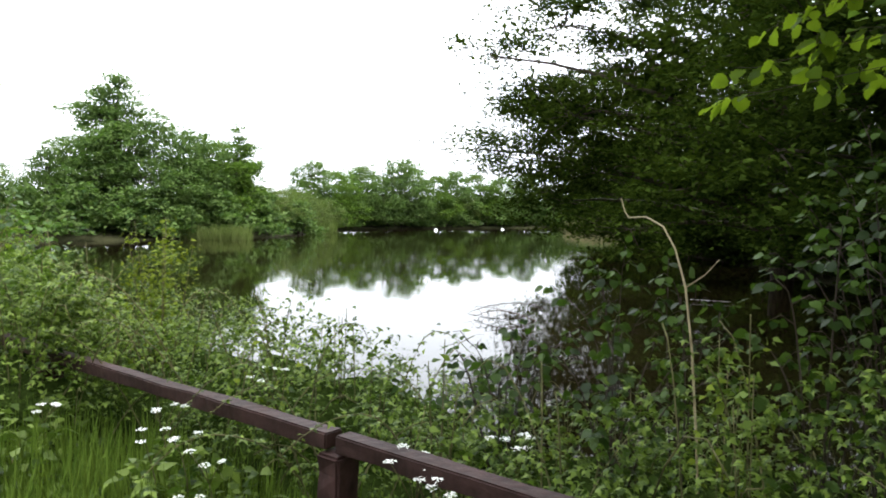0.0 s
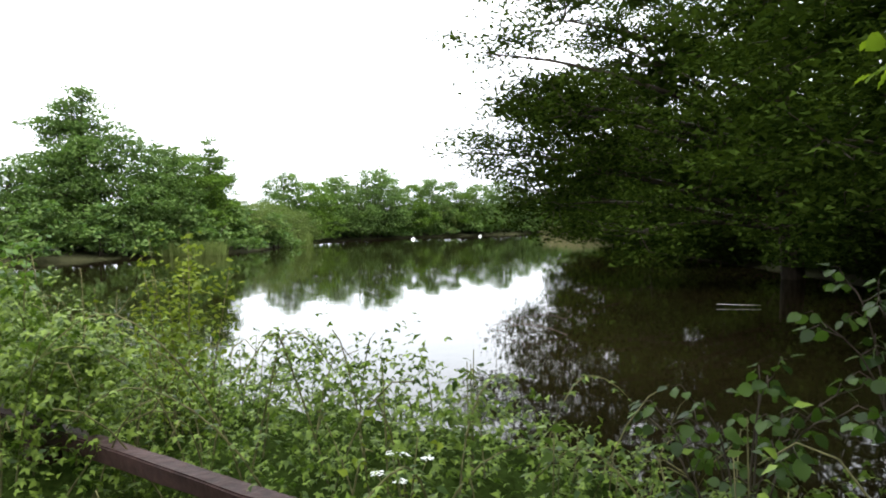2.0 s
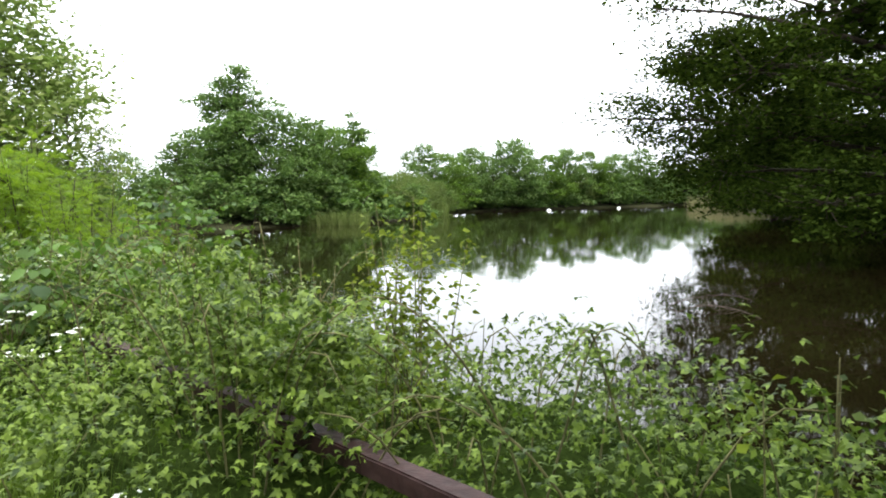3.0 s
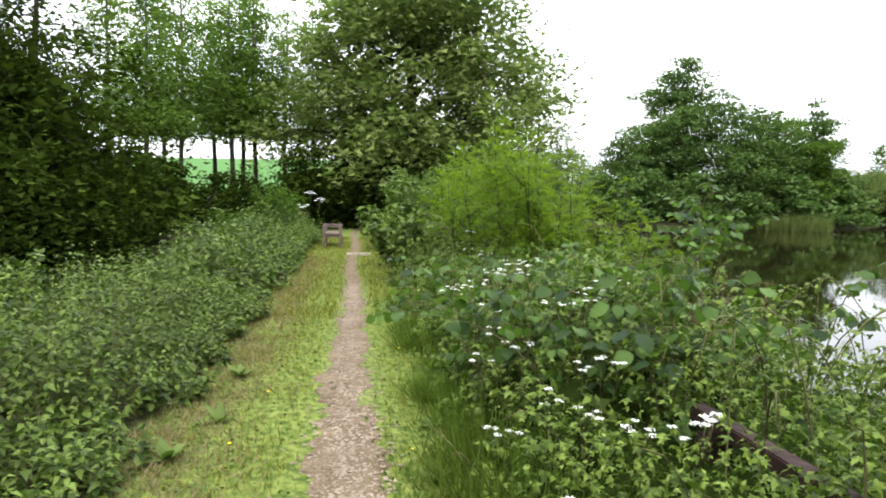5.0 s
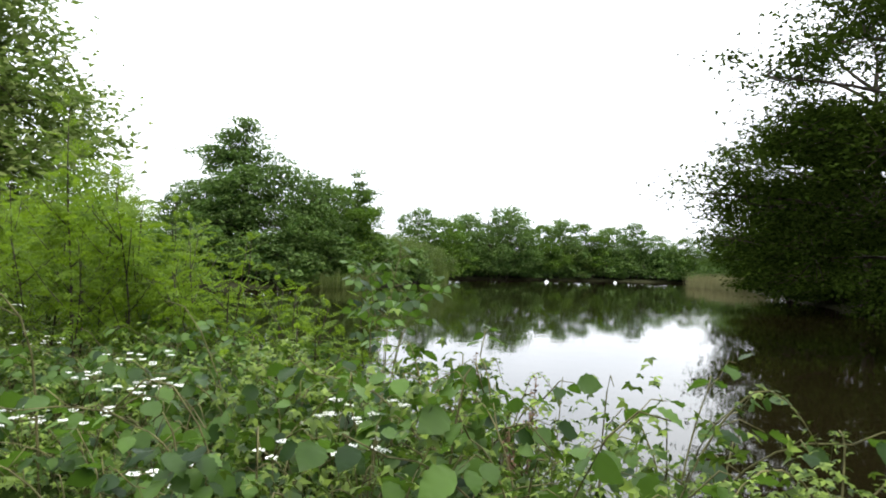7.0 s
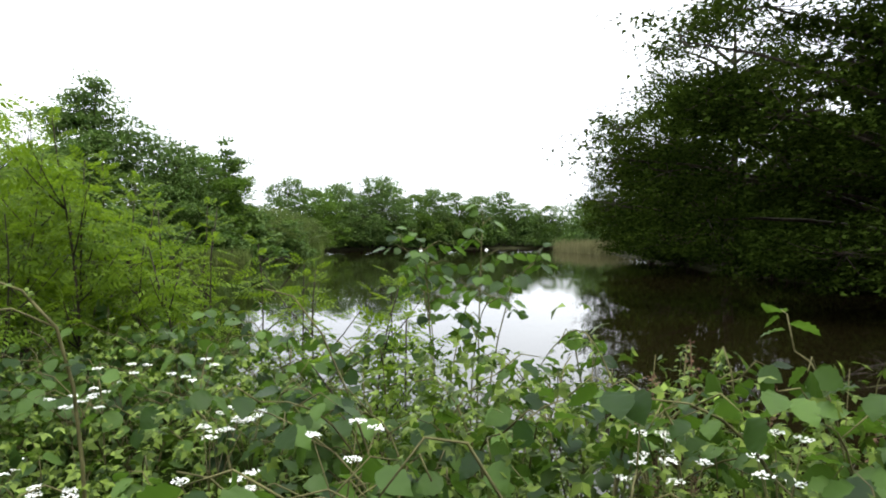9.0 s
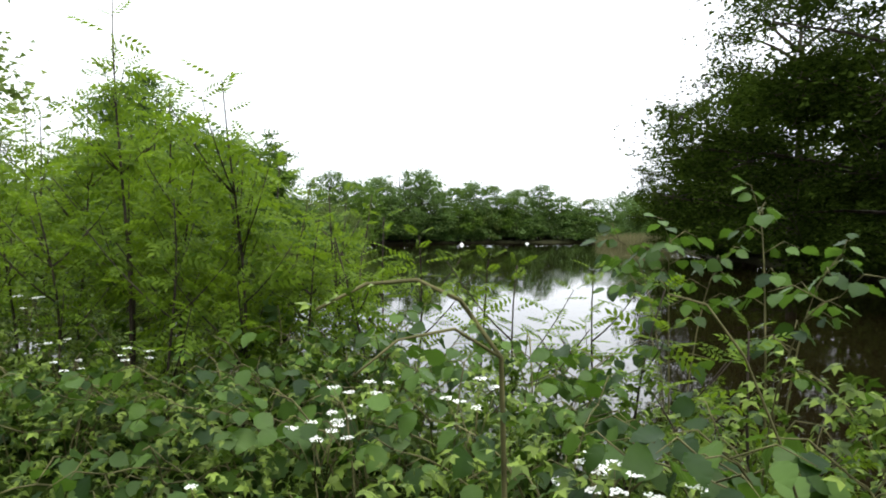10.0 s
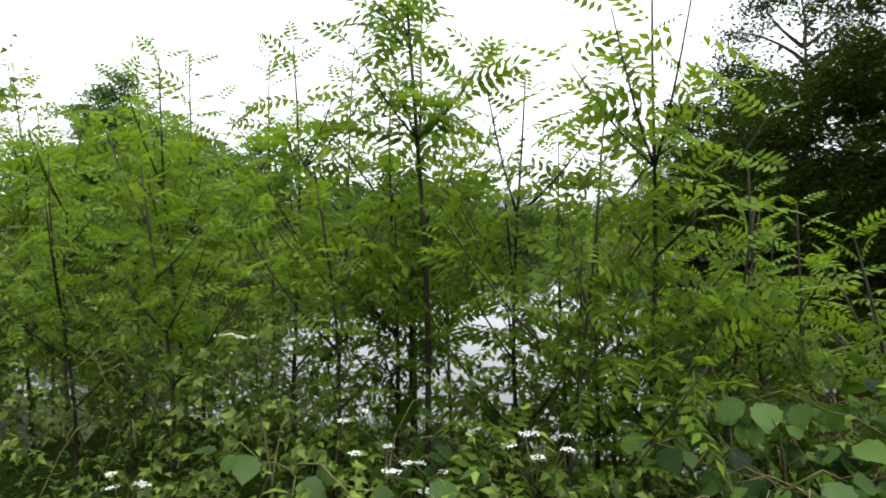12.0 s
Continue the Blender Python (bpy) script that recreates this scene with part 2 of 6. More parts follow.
def rough_material(name, a, b, scale, rough=0.85, bump=0.3, detail=6, spots=None, gloss=0.12, stretch=(1, 1, 1)):
    """Mottled matt surface: two colours by noise at two scales, with relief."""
    m, n, l = material(name)
    coord = n.new("ShaderNodeTexCoord")
    mp = n.new("ShaderNodeMapping")
    mp.inputs["Scale"].default_value = stretch
    l.new(coord.outputs["Object"], mp.inputs["Vector"])
    n1, n2 = n.new("ShaderNodeTexNoise"), n.new("ShaderNodeTexNoise")
    n1.inputs["Scale"].default_value, n1.inputs["Detail"].default_value = scale, detail
    n2.inputs["Scale"].default_value, n2.inputs["Detail"].default_value = scale * 0.12, 4
    l.new(mp.outputs[0], n1.inputs["Vector"])
    l.new(mp.outputs[0], n2.inputs["Vector"])
    mul = n.new("ShaderNodeMath")
    mul.operation = "ADD"
    l.new(n1.outputs["Fac"], mul.inputs[0])
    l.new(n2.outputs["Fac"], mul.inputs[1])
    ramp = n.new("ShaderNodeValToRGB")
    ramp.color_ramp.elements[0].position, ramp.color_ramp.elements[0].color = 0.36, (*a, 1)
    ramp.color_ramp.elements[1].position, ramp.color_ramp.elements[1].color = 0.64, (*b, 1)
    half = n.new("ShaderNodeMath")
    half.operation = "MULTIPLY"
    half.inputs[1].default_value = 0.5
    l.new(mul.outputs[0], half.inputs[0])
    l.new(half.outputs[0], ramp.inputs[0])
    colour = ramp.outputs[0]
    if spots:
        vor = n.new("ShaderNodeTexVoronoi")
        vor.inputs["Scale"].default_value = spots[1]
        l.new(mp.outputs[0], vor.inputs["Vector"])
        lt = n.new("ShaderNodeMath")
        lt.operation = "LESS_THAN"
        lt.inputs[1].default_value = spots[2]
        l.new(vor.outputs["Distance"], lt.inputs[0])
        sm = n.new("ShaderNodeMix")
        sm.data_type = "RGBA"
        l.new(lt.outputs[0], sm.inputs[0])
        l.new(colour, sm.inputs[6])
        sm.inputs[7].default_value = (*spots[0], 1)
        colour = sm.outputs[2]
    bsdf = n.new("ShaderNodeBsdfPrincipled")
    bsdf.inputs["Roughness"].default_value = rough
    bsdf.inputs["Specular IOR Level"].default_value = gloss
    l.new(colour, bsdf.inputs["Base Color"])
    bp = n.new("ShaderNodeBump")
    bp.inputs["Strength"].default_value = bump
    bp.inputs["Distance"].default_value = 0.02
    l.new(n1.outputs["Fac"], bp.inputs["Height"])
    l.new(bp.outputs[0], bsdf.inputs["Normal"])
    out = n.new("ShaderNodeOutputMaterial")
    l.new(bsdf.outputs[0], out.inputs["Surface"])
    return m


def water_material():
    """Still, silty brown-green lake water with a faint ripple."""
    m, n, l = material("lake_water")
    coord = n.new("ShaderNodeTexCoord")
    n1, n2 = n.new("ShaderNodeTexNoise"), n.new("ShaderNodeTexNoise")
    n1.inputs["Scale"].default_value, n1.inputs["Detail"].default_value = 1.6, 3
    n2.inputs["Scale"].default_value, n2.inputs["Detail"].default_value = 0.16, 2
    l.new(coord.outputs["Object"], n1.inputs["Vector"])
    l.new(coord.outputs["Object"], n2.inputs["Vector"])
    mul = n.new("ShaderNodeMath")
    mul.operation = "MULTIPLY"
    l.new(n1.outputs["Fac"], mul.inputs[0])
    l.new(n2.outputs["Fac"], mul.inputs[1])
    bp = n.new("ShaderNodeBump")
    bp.inputs["Strength"].default_value = 0.16
    bp.inputs["Distance"].default_value = 0.03
    l.new(mul.outputs[0], bp.inputs["Height"])
    bsdf = n.new("ShaderNodeBsdfPrincipled")
    bsdf.inputs["Base Color"].default_value = (0.0065, 0.005, 0.0019, 1)
    bsdf.inputs["Roughness"].default_value = 0.03
    bsdf.inputs["IOR"].default_value = 1.333
    l.new(bp.outputs[0], bsdf.inputs["Normal"])
    out = n.new("ShaderNodeOutputMaterial")
    l.new(bsdf.outputs[0], out.inputs["Surface"])
    return m


def ground_material():
    """Earth and short turf by the path; a green crop on the rise beyond the trees."""
    m, n, l = material("ground_earth_and_turf")
    coord = n.new("ShaderNodeTexCoord")
    n1, n2 = n.new("ShaderNodeTexNoise"), n.new("ShaderNodeTexNoise")
    n1.inputs["Scale"].default_value, n1.inputs["Detail"].default_value = 14, 7
    n2.inputs["Scale"].default_value, n2.inputs["Detail"].default_value = 1.3, 4
    for k in (n1, n2):
        l.new(coord.outputs["Object"], k.inputs["Vector"])
    turf, earth = n.new("ShaderNodeValToRGB"), n.new("ShaderNodeValToRGB")
    turf.color_ramp.elements[0].color, turf.color_ramp.elements[1].color = (0.045, 0.075, 0.015, 1), (0.16, 0.19, 0.045, 1)
    earth.color_ramp.elements[0].color, earth.color_ramp.elements[1].color = (0.014, 0.015, 0.007, 1), (0.045, 0.046, 0.020, 1)
    for k in (turf, earth):
        k.color_ramp.elements[0].position, k.color_ramp.elements[1].position = 0.35, 0.68
        l.new(n1.outputs["Fac"], k.inputs[0])
    across = n.new("ShaderNodeVectorMath")
    across.operation = "DOT_PRODUCT"
    across.inputs[1].default_value = tuple(DV)
    l.new(coord.outputs["Object"], across.inputs[0])
    dist = n.new("ShaderNodeMath")
    dist.operation = "ABSOLUTE"
    l.new(across.outputs["Value"], dist.inputs[0])
    wob = n.new("ShaderNodeMath")
    wob.operation = "MULTIPLY_ADD"
    wob.inputs[1].default_value = 1.0
    l.new(n2.outputs["Fac"], wob.inputs[0])
    l.new(dist.outputs[0], wob.inputs[2])
    edge = n.new("ShaderNodeMapRange")
    edge.inputs["From Min"].default_value, edge.inputs["From Max"].default_value = 1.5, 2.0
    l.new(wob.outputs[0], edge.inputs["Value"])
    mx = n.new("ShaderNodeMix")
    mx.data_type = "RGBA"
    l.new(edge.outputs[0], mx.inputs[0])
    l.new(turf.outputs[0], mx.inputs[6])
    l.new(earth.outputs[0], mx.inputs[7])
    along = n.new("ShaderNodeVectorMath")
    along.operation = "DOT_PRODUCT"
    along.inputs[1].default_value = tuple(DU)
    l.new(coord.outputs["Object"], along.inputs[0])
    crop = n.new("ShaderNodeMapRange")
    crop.inputs["From Min"].default_value, crop.inputs["From Max"].default_value = 50.5, 52
    l.new(along.outputs["Value"], crop.inputs["Value"])
    rise = n.new("ShaderNodeMapRange")
    rise.inputs["From Min"].default_value, rise.inputs["From Max"].default_value = 12, 6
    l.new(across.outputs["Value"], rise.inputs["Value"])
    field = n.new("ShaderNodeMath")
    field.operation = "MULTIPLY"
    l.new(crop.outputs[0], field.inputs[0])
    l.new(rise.outputs[0], field.inputs[1])
    green = n.new("ShaderNodeValToRGB")
    green.color_ramp.elements[0].color, green.color_ramp.elements[1].color = (0.04, 0.10, 0.025, 1), (0.07, 0.155, 0.04, 1)
    l.new(n2.outputs["Fac"], green.inputs[0])
    mx2 = n.new("ShaderNodeMix")
    mx2.data_type = "RGBA"
    l.new(field.outputs[0], mx2.inputs[0])
    l.new(mx.outputs[2], mx2.inputs[6])
    l.new(green.outputs[0], mx2.inputs[7])
    bsdf = n.new("ShaderNodeBsdfPrincipled")
    bsdf.inputs["Roughness"].default_value = 0.95
    bsdf.inputs["Specular IOR Level"].default_value = 0.08
    l.new(mx2.outputs[2], bsdf.inputs["Base Color"])
    bp = n.new("ShaderNodeBump")
    bp.inputs["Strength"].default_value, bp.inputs["Distance"].default_value = 0.5, 0.03
    l.new(n1.outputs["Fac"], bp.inputs["Height"])
    l.new(bp.outputs[0], bsdf.inputs["Normal"])
    out = n.new("ShaderNodeOutputMaterial")
    l.new(bsdf.outputs[0], out.inputs["Surface"])
    return m


M_GROUND, M_WATER = ground_material(), water_material()
M_PATH = rough_material("path_grit", (0.07225, 0.0527, 0.0306), (0.17, 0.1275, 0.085), 38, bump=0.8, spots=((0.306, 0.2465, 0.1955), 55, 0.13))
M_STONE = rough_material("gravel_chips", (0.102, 0.0748, 0.051), (0.2635, 0.2082, 0.1658), 9, bump=0.2)
M_BARK = rough_material("bark", (0.0153, 0.0119, 0.0085), (0.06375, 0.051, 0.03825), 9, bump=0.8, stretch=(1, 1, 0.3))
M_BARK_PALE = rough_material("pale_bark", (0.0425, 0.0357, 0.0272), (0.1445, 0.1275, 0.102), 9, bump=0.6, stretch=(1, 1, 0.3))
M_CANE = rough_material("green_brown_cane", (0.0425, 0.0425, 0.017), (0.1445, 0.136, 0.0595), 20, bump=0.2)
M_DRY = rough_material("dry_stalk", (0.17, 0.136, 0.0765), (0.357, 0.306, 0.187), 20, bump=0.2)
M_RAIL = rough_material("brown_stained_timber", (0.01275, 0.00595, 0.0051), (0.0442, 0.0221, 0.01955), 22, rough=0.65, bump=0.35, gloss=0.2, stretch=(1, 1, 1))
M_BENCH = rough_material("weathered_timber", (0.085, 0.06375, 0.051), (0.204, 0.1615, 0.136), 18, bump=0.4)
M_PALE_WOOD = rough_material("pale_timber", (0.255, 0.221, 0.1615), (0.425, 0.3825, 0.306), 18, bump=0.4)
M_WHITE = rough_material("white_petals", (0.6, 0.62, 0.56), (0.82, 0.84, 0.78), 60, rough=0.7, bump=0.1)
M_FLOAT = rough_material("white_plastic", (0.6, 0.6, 0.58), (0.8, 0.8, 0.78), 10, rough=0.4, bump=0.05)
M_YELLOW = rough_material("yellow_petals", (0.51, 0.357, 0.017), (0.68, 0.527, 0.034), 60, rough=0.7, bump=0.1)
M_BRAMBLE = leaf_material("bramble_leaves", (0.014, 0.030, 0.004), (0.160, 0.228, 0.036), gloss=0.12, rough=0.45, through_light=0.24)
M_HAZEL = leaf_material("hazel_leaves", (0.014, 0.034, 0.010), (0.076, 0.136, 0.027), gloss=0.13, rough=0.42, through_light=0.36, warm=(0.1152, 0.2304, 0.0144), single=True)
# darker copy of the hazel leaf, with the bank's shade put into its colour
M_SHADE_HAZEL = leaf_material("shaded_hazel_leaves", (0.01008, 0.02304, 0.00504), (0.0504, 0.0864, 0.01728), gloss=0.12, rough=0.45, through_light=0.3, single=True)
M_ASH = leaf_material("ash_leaves", (0.030, 0.064, 0.006), (0.142, 0.222, 0.023), gloss=0.06, through_light=0.48, warm=(0.20, 0.32, 0.013))
M_LIME = leaf_material("young_lime_leaves", (0.0504, 0.1008, 0.00864), (0.1224, 0.1944, 0.02016), warm=(0.2592, 0.3888, 0.0144), through_light=0.6, single=True)
M_SYCAMORE = leaf_material("bright_sycamore_leaves", (0.048, 0.094, 0.015), (0.165, 0.250, 0.050), gloss=0.03, through_light=0.45, warm=(0.1152, 0.216, 0.0144))
M_SHOOT = leaf_material("yellow_green_leaves", (0.058, 0.090, 0.009), (0.145, 0.190, 0.022), warm=(0.18, 0.24, 0.014))
M_NETTLE = leaf_material("nettle_leaves", (0.013, 0.030, 0.004), (0.130, 0.185, 0.034), gloss=0.12, rough=0.45, through_light=0.24)
M_GRASS = leaf_material("grass_blades", (0.0216, 0.04896, 0.00504), (0.1188, 0.1908, 0.03024), gloss=0.03, warm=(0.144, 0.1728, 0.0216))
M_TURF = leaf_material("short_turf", (0.060, 0.076, 0.011), (0.215, 0.225, 0.042), gloss=0.03, warm=(0.18, 0.18, 0.025))
M_THATCH = rough_material("shaded_bramble_thatch", (0.0068, 0.0119, 0.00255), (0.0255, 0.0408, 0.0085), 30, bump=1.0, gloss=0.0, rough=1.0)
M_STRAW = leaf_material("dry_grass", (0.1152, 0.0936, 0.0432), (0.2448, 0.2016, 0.108), gloss=0.03, warm=(0.216, 0.18, 0.072))
# alders, oaks, wood and scrub: shade under the canopy is put into this colour
M_TREE_DARK = leaf_material("shaded_tree_leaves", (0.004, 0.0085, 0.0016), (0.045, 0.072, 0.0115), gloss=0.0, rough=0.9, through_light=0.24, warm=(0.051, 0.085, 0.00765))
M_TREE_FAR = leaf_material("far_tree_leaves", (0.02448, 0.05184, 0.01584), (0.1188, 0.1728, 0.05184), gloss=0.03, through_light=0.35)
M_TREE_MID = leaf_material("sycamore_leaves", (0.0216, 0.04608, 0.00648), (0.1044, 0.162, 0.02736), gloss=0.03, through_light=0.4)
M_TREE_OLIVE = leaf_material("willow_leaves", (0.0504, 0.0684, 0.01872), (0.1224, 0.144, 0.0468), gloss=0.03, through_light=0.35)
M_MAPLE = leaf_material("maple_leaves", (0.070, 0.100, 0.026), (0.220, 0.265, 0.080), gloss=0.05, through_light=0.4)
M_DOCK = rough_material("rusty_dock_seed", (0.051, 0.02975, 0.017), (0.136, 0.085, 0.051), 30, bump=0.2)
M_REED = leaf_material("reed_blades", (0.0864, 0.0864, 0.0396), (0.1656, 0.1548, 0.0792), gloss=0.03, warm=(0.1728, 0.1728, 0.0648))

# ---- ground, water, path ----
def spread_lines(lo, hi, fine, reach):
    mid = list(np.arange(lo, hi + 1e-6, fine))
    s, k = fine, hi
    right = []
    while k < reach:
        s *= 1.16
        k += s
        right.append(k)
    s, k = fine, lo
    left = []
    while k > -reach:
        s *= 1.16
        k -= s
        left.append(k)
    return np.array(left[::-1] + mid + right)


us, vs = spread_lines(-4, 30, 0.5, 2600), spread_lines(-7, 7, 0.35, 2600)
# closer lines where the far shore and the rise lie
us = np.unique(np.concatenate([us, np.arange(30, 130, 3.0)]))
vs = np.unique(np.concatenate([vs, np.arange(8, 140, 3.0), np.arange(-40, -7, 2.0)]))
UU, VV = np.meshgrid(us, vs, indexing="ij")
GX, GY = -0.70 * UU + 0.715 * VV, 0.715 * UU + 0.70 * VV
GZ = ground_z(GX, GY)
nu, nv = len(us), len(vs)
idx = np.arange(nu * nv).reshape(nu, nv)
quads = np.stack([idx[:-1, :-1], idx[1:, :-1], idx[1:, 1:], idx[:-1, 1:]], -1).reshape(-1, 4)[:, ::-1]
ground = new("ground", tri_mesh("ground", np.stack([GX, GY, GZ], -1).reshape(-1, 3), quads, M_GROUND, True))
tagged(ground, "grassy earth dam with banks and a far green rise", "ground", kind="structure")

bmw = bmesh.new()
cx, cy = np.mean([p[0] for p in LAKE]), np.mean([p[1] for p in LAKE])
ring = []
for px_, py_ in LAKE:
    k = 1.0 + 2.5 / math.hypot(px_ - cx, py_ - cy)
    ring.append(bmw.verts.new((cx + (px_ - cx) * k, cy + (py_ - cy) * k, WATER)))
bmw.faces.new(ring)
bmesh.ops.triangulate(bmw, faces=bmw.faces[:])
bmesh.ops.recalc_face_normals(bmw, faces=bmw.faces[:])
me = bpy.data.meshes.new("water")
bmw.to_mesh(me)
bmw.free()
me.materials.append(M_WATER)
tagged(new("water", me), "still brown-green lake mirroring the bright sky", "water", kind="structure")

ups = np.concatenate([np.arange(-6, 30, 0.12), np.arange(30, 42, 0.5)])
wid = 0.29 - 0.12 * step(8, 12.5, ups)
cen = 0.11 - 0.07 * step(8, 12.5, ups) + 0.05 * np.sin(ups * 0.55) + 0.02 * np.sin(ups * 2.3)
lv = cen - wid - 0.05 * wobble(ups, ups * 0.7, 3.0) - 0.04 * rng.normal(size=len(ups))
rv = cen + wid + 0.05 * step(9, 6.5, ups) + 0.05 * wobble(ups, ups * 0.9, 2.6, 1.0) + 0.04 * rng.normal(size=len(ups))
rows_ = []
for k in np.linspace(0, 1, 9):
    v = lv * (1 - k) + rv * k
    x, y = -0.70 * ups + 0.715 * v, 0.715 * ups + 0.70 * v
    rows_.append(np.stack([x, y, ground_z(x, y) + 0.022 - 0.03 * (2 * k - 1) ** 4 - 0.012 * math.sin(k * math.pi)], -1))
G = np.stack(rows_, 1)
idx = np.arange(len(ups) * 9).reshape(len(ups), 9)
quads = np.stack([idx[:-1, :-1], idx[:-1, 1:], idx[1:, 1:], idx[1:, :-1]], -1).reshape(-1, 4)
tagged(new("path", tri_mesh("path", G.reshape(-1, 3), quads[:, ::-1], M_PATH, True)), "narrow trodden path of brown grit and wood chips", "path", kind="structure")

N = 5200
u = 5.5 + 11 * rng.random(N) ** 1.3
v = 0.08 - 0.04 * step(8, 12.5, u) + rng.normal(0, 0.125, N) * (1.15 - 0.5 * step(8, 12.5, u))
x, y = -0.70 * u + 0.715 * v, 0.715 * u + 0.70 * v
chip = (np.array([(-1, -0.6, 0), (1, -0.5, 0), (0.7, 0.7, 0), (-0.8, 0.6, 0), (0.05, 0, 0.55)]), np.array([(0, 1, 4), (1, 2, 4), (2, 3, 4), (3, 0, 4)]))
H = Heap()
H.strew(chip, np.stack([x, y, ground_z(x, y) + 0.012], -1), random_turns(N, 0.013, 3.0))
tagged(new("gravel", H.mesh("gravel", M_STONE)), "loose pale stone and wood chips on the path", "gravel", kind="stuff")


# ---- trees ----
def lobe_points(lobes, M, g, shell=0.55):
    lobes = np.array(lobes, float)
    area = (lobes[:, 3] * lobes[:, 4] + lobes[:, 3] * lobes[:, 5]) ** 1.0
    pick = g.choice(len(lobes), M, p=area / area.sum())
    d = unit(g.normal(size=(M, 3)))
    r = 1 - shell * g.random(M) ** 1.7
    return pick, lobes[pick, :3] + d * lobes[pick, 3:6] * r[:, None], d


def tree_meshes(name, height, lobes, clusters, per, leaf, mat, trunk_r, seed, bark=None, bare=0.35, blob=0.55, lean=(0, 0), trunk_top=0.8, template=None, stems=1, squash=0.42, core=0, flat=0.6):
    """Trunk with limbs, and a crown of leaf clusters spread over the lobes."""
    g = np.random.default_rng(seed)
    pick, C, D = lobe_points(lobes, clusters, g)
    wood = Heap()
    top = np.array((lean[0], lean[1], height * trunk_top))
    for s in range(stems):
        off = np.array((0, 0, 0.0)) if stems == 1 else np.array((*g.normal(0, 0.35, 2), 0))
        ks = np.linspace(0, 1, 8)
        pts = off + np.outer(ks, top + off * 2) + np.stack([0.12 * np.sin(ks * 5 + seed + s), 0.12 * np.cos(ks * 4 + seed), ks * 0], -1) * (trunk_r * 6)
        pts[0, 2] -= 0.5
        wood.tube(pts, trunk_r * (1.15 - ks) * (1 if s == 0 else 0.7) + 0.015, 7)
    for i, lb in enumerate(lobes):
        c = np.array(lb[:3])
        k = np.clip((c[2] - 0.32 * math.hypot(c[0] - lean[0], c[1] - lean[1])) / height, 0.12, 0.75)
        a = top * (k / trunk_top)
        mid = (a + c) / 2 + np.array((*g.normal(0, 0.3, 2), 0.12 * np.linalg.norm(c - a)))
        t = np.linspace(0, 1, 6)[:, None]
        wood.tube((1 - t) ** 2 * a + 2 * t * (1 - t) * mid + t * t * c, np.linspace(trunk_r * 0.42, trunk_r * 0.05 + 0.006, 6), 5)
        mine = np.where(pick == i)[0]
        for j in mine[: int(len(mine) * bare) + 1]:
            e = C[j]
            m2 = (c + e) / 2 + g.normal(0, 0.2, 3)
            wood.tube(np.array([c, m2, e]), [trunk_r * 0.06 + 0.008, trunk_r * 0.04 + 0.006, 0.005], 3)
    n = clusters * per
    who = np.repeat(np.arange(clusters), per)
    size = g.uniform(0.55, 1.3, clusters)[who]
    P = C[who] + g.normal(size=(n, 3)) * np.array((blob, blob, blob * squash)) * size[:, None]
    P = P[P[:, 2] > 0.02]
    crown = Heap()
    crown.strew(template or SPRAY, P, random_turns(len(P), leaf, flat, g=g))
    # oversized leaves hidden inside the lobes, added to block light in the crown
    if core:
        thick = np.array([lb for lb in lobes if lb[3] > 2.3], float)
        who = np.repeat(np.arange(len(thick)), core)
        lb = thick[who]
        Q = lb[:, :3] + unit(g.normal(size=(len(who), 3))) * lb[:, 3:6] * 0.58 * g.random((len(who), 1)) ** 0.5
        Q = Q[Q[:, 2] > 0.3]
        crown.strew(SPRAY, Q, random_turns(len(Q), min(0.5, leaf * 2.1), 0.42, g=g))
    return wood.mesh(name + "_trunk", bark or M_BARK), crown.mesh(name + "_crown", mat)


def plant_tree(name, meshes, place, label, turn=0.0, size=1.0, group="", category="tree"):
    ob = empty(name, place)
    ob.rotation_euler = (0, 0, turn)
    ob.scale = (size, size, size)
    part("trunk", meshes[0], ob)
    part("crown", meshes[1], ob)
    return tagged(ob, label, category, group)


def ball_lobes(height, width, count, seed, low=0.15, taper=0.5):
    """Lobes of an uneven crown: wide in the middle, narrower on top."""
    g = np.random.default_rng(seed)
    out = []
    for i in range(count):
        k = (i + 0.5) / count
        z = height * (low + (0.93 - low) * k)
        w = width * 0.5 * (1 - taper * k ** 1.6) * (0.62 + 0.38 * math.sin(math.pi * min(1, k * 1.2 + 0.25)))
        a = i * 2.4 + g.uniform(-0.5, 0.5)
        r = w * g.uniform(0.35, 0.62) * (1 - 0.6 * k)
        s = w * g.uniform(0.48, 0.68)
        out.append((r * math.cos(a), r * math.sin(a), z, s, s, max(0.6, s * g.uniform(0.55, 0.8))))
    return out


def dome_lobes(height, width, count, seed):
    """Lobes over a broad dome, from the ground to an uneven rounded top."""
    g = np.random.default_rng(seed)
    out = [(0, 0, height * 0.45, width * 0.3, width * 0.3, height * 0.3)]
    for i in range(count):
        k = (i + 0.5) / count
        a = i * 2.4 + g.uniform(-0.4, 0.4)
        z = height * (0.1 + 0.78 * k)
        r = width * 0.5 * math.sqrt(max(0.06, 1 - (max(0, k - 0.2) / 0.86) ** 2)) * g.uniform(0.62, 0.86)
        s = width * g.uniform(0.13, 0.2)
        out.append((r * math.cos(a), r * math.sin(a), z + g.uniform(-0.3, 0.3), s, s, s * g.uniform(0.6, 0.8)))
    out.append((width * 0.06, 0, height * 0.93, width * 0.14, width * 0.14, height * 0.07))
    return out


def on_ground(x, y, sink=0.05):
    return (x, y, float(ground_z(np.array(x), np.array(y))) - sink)


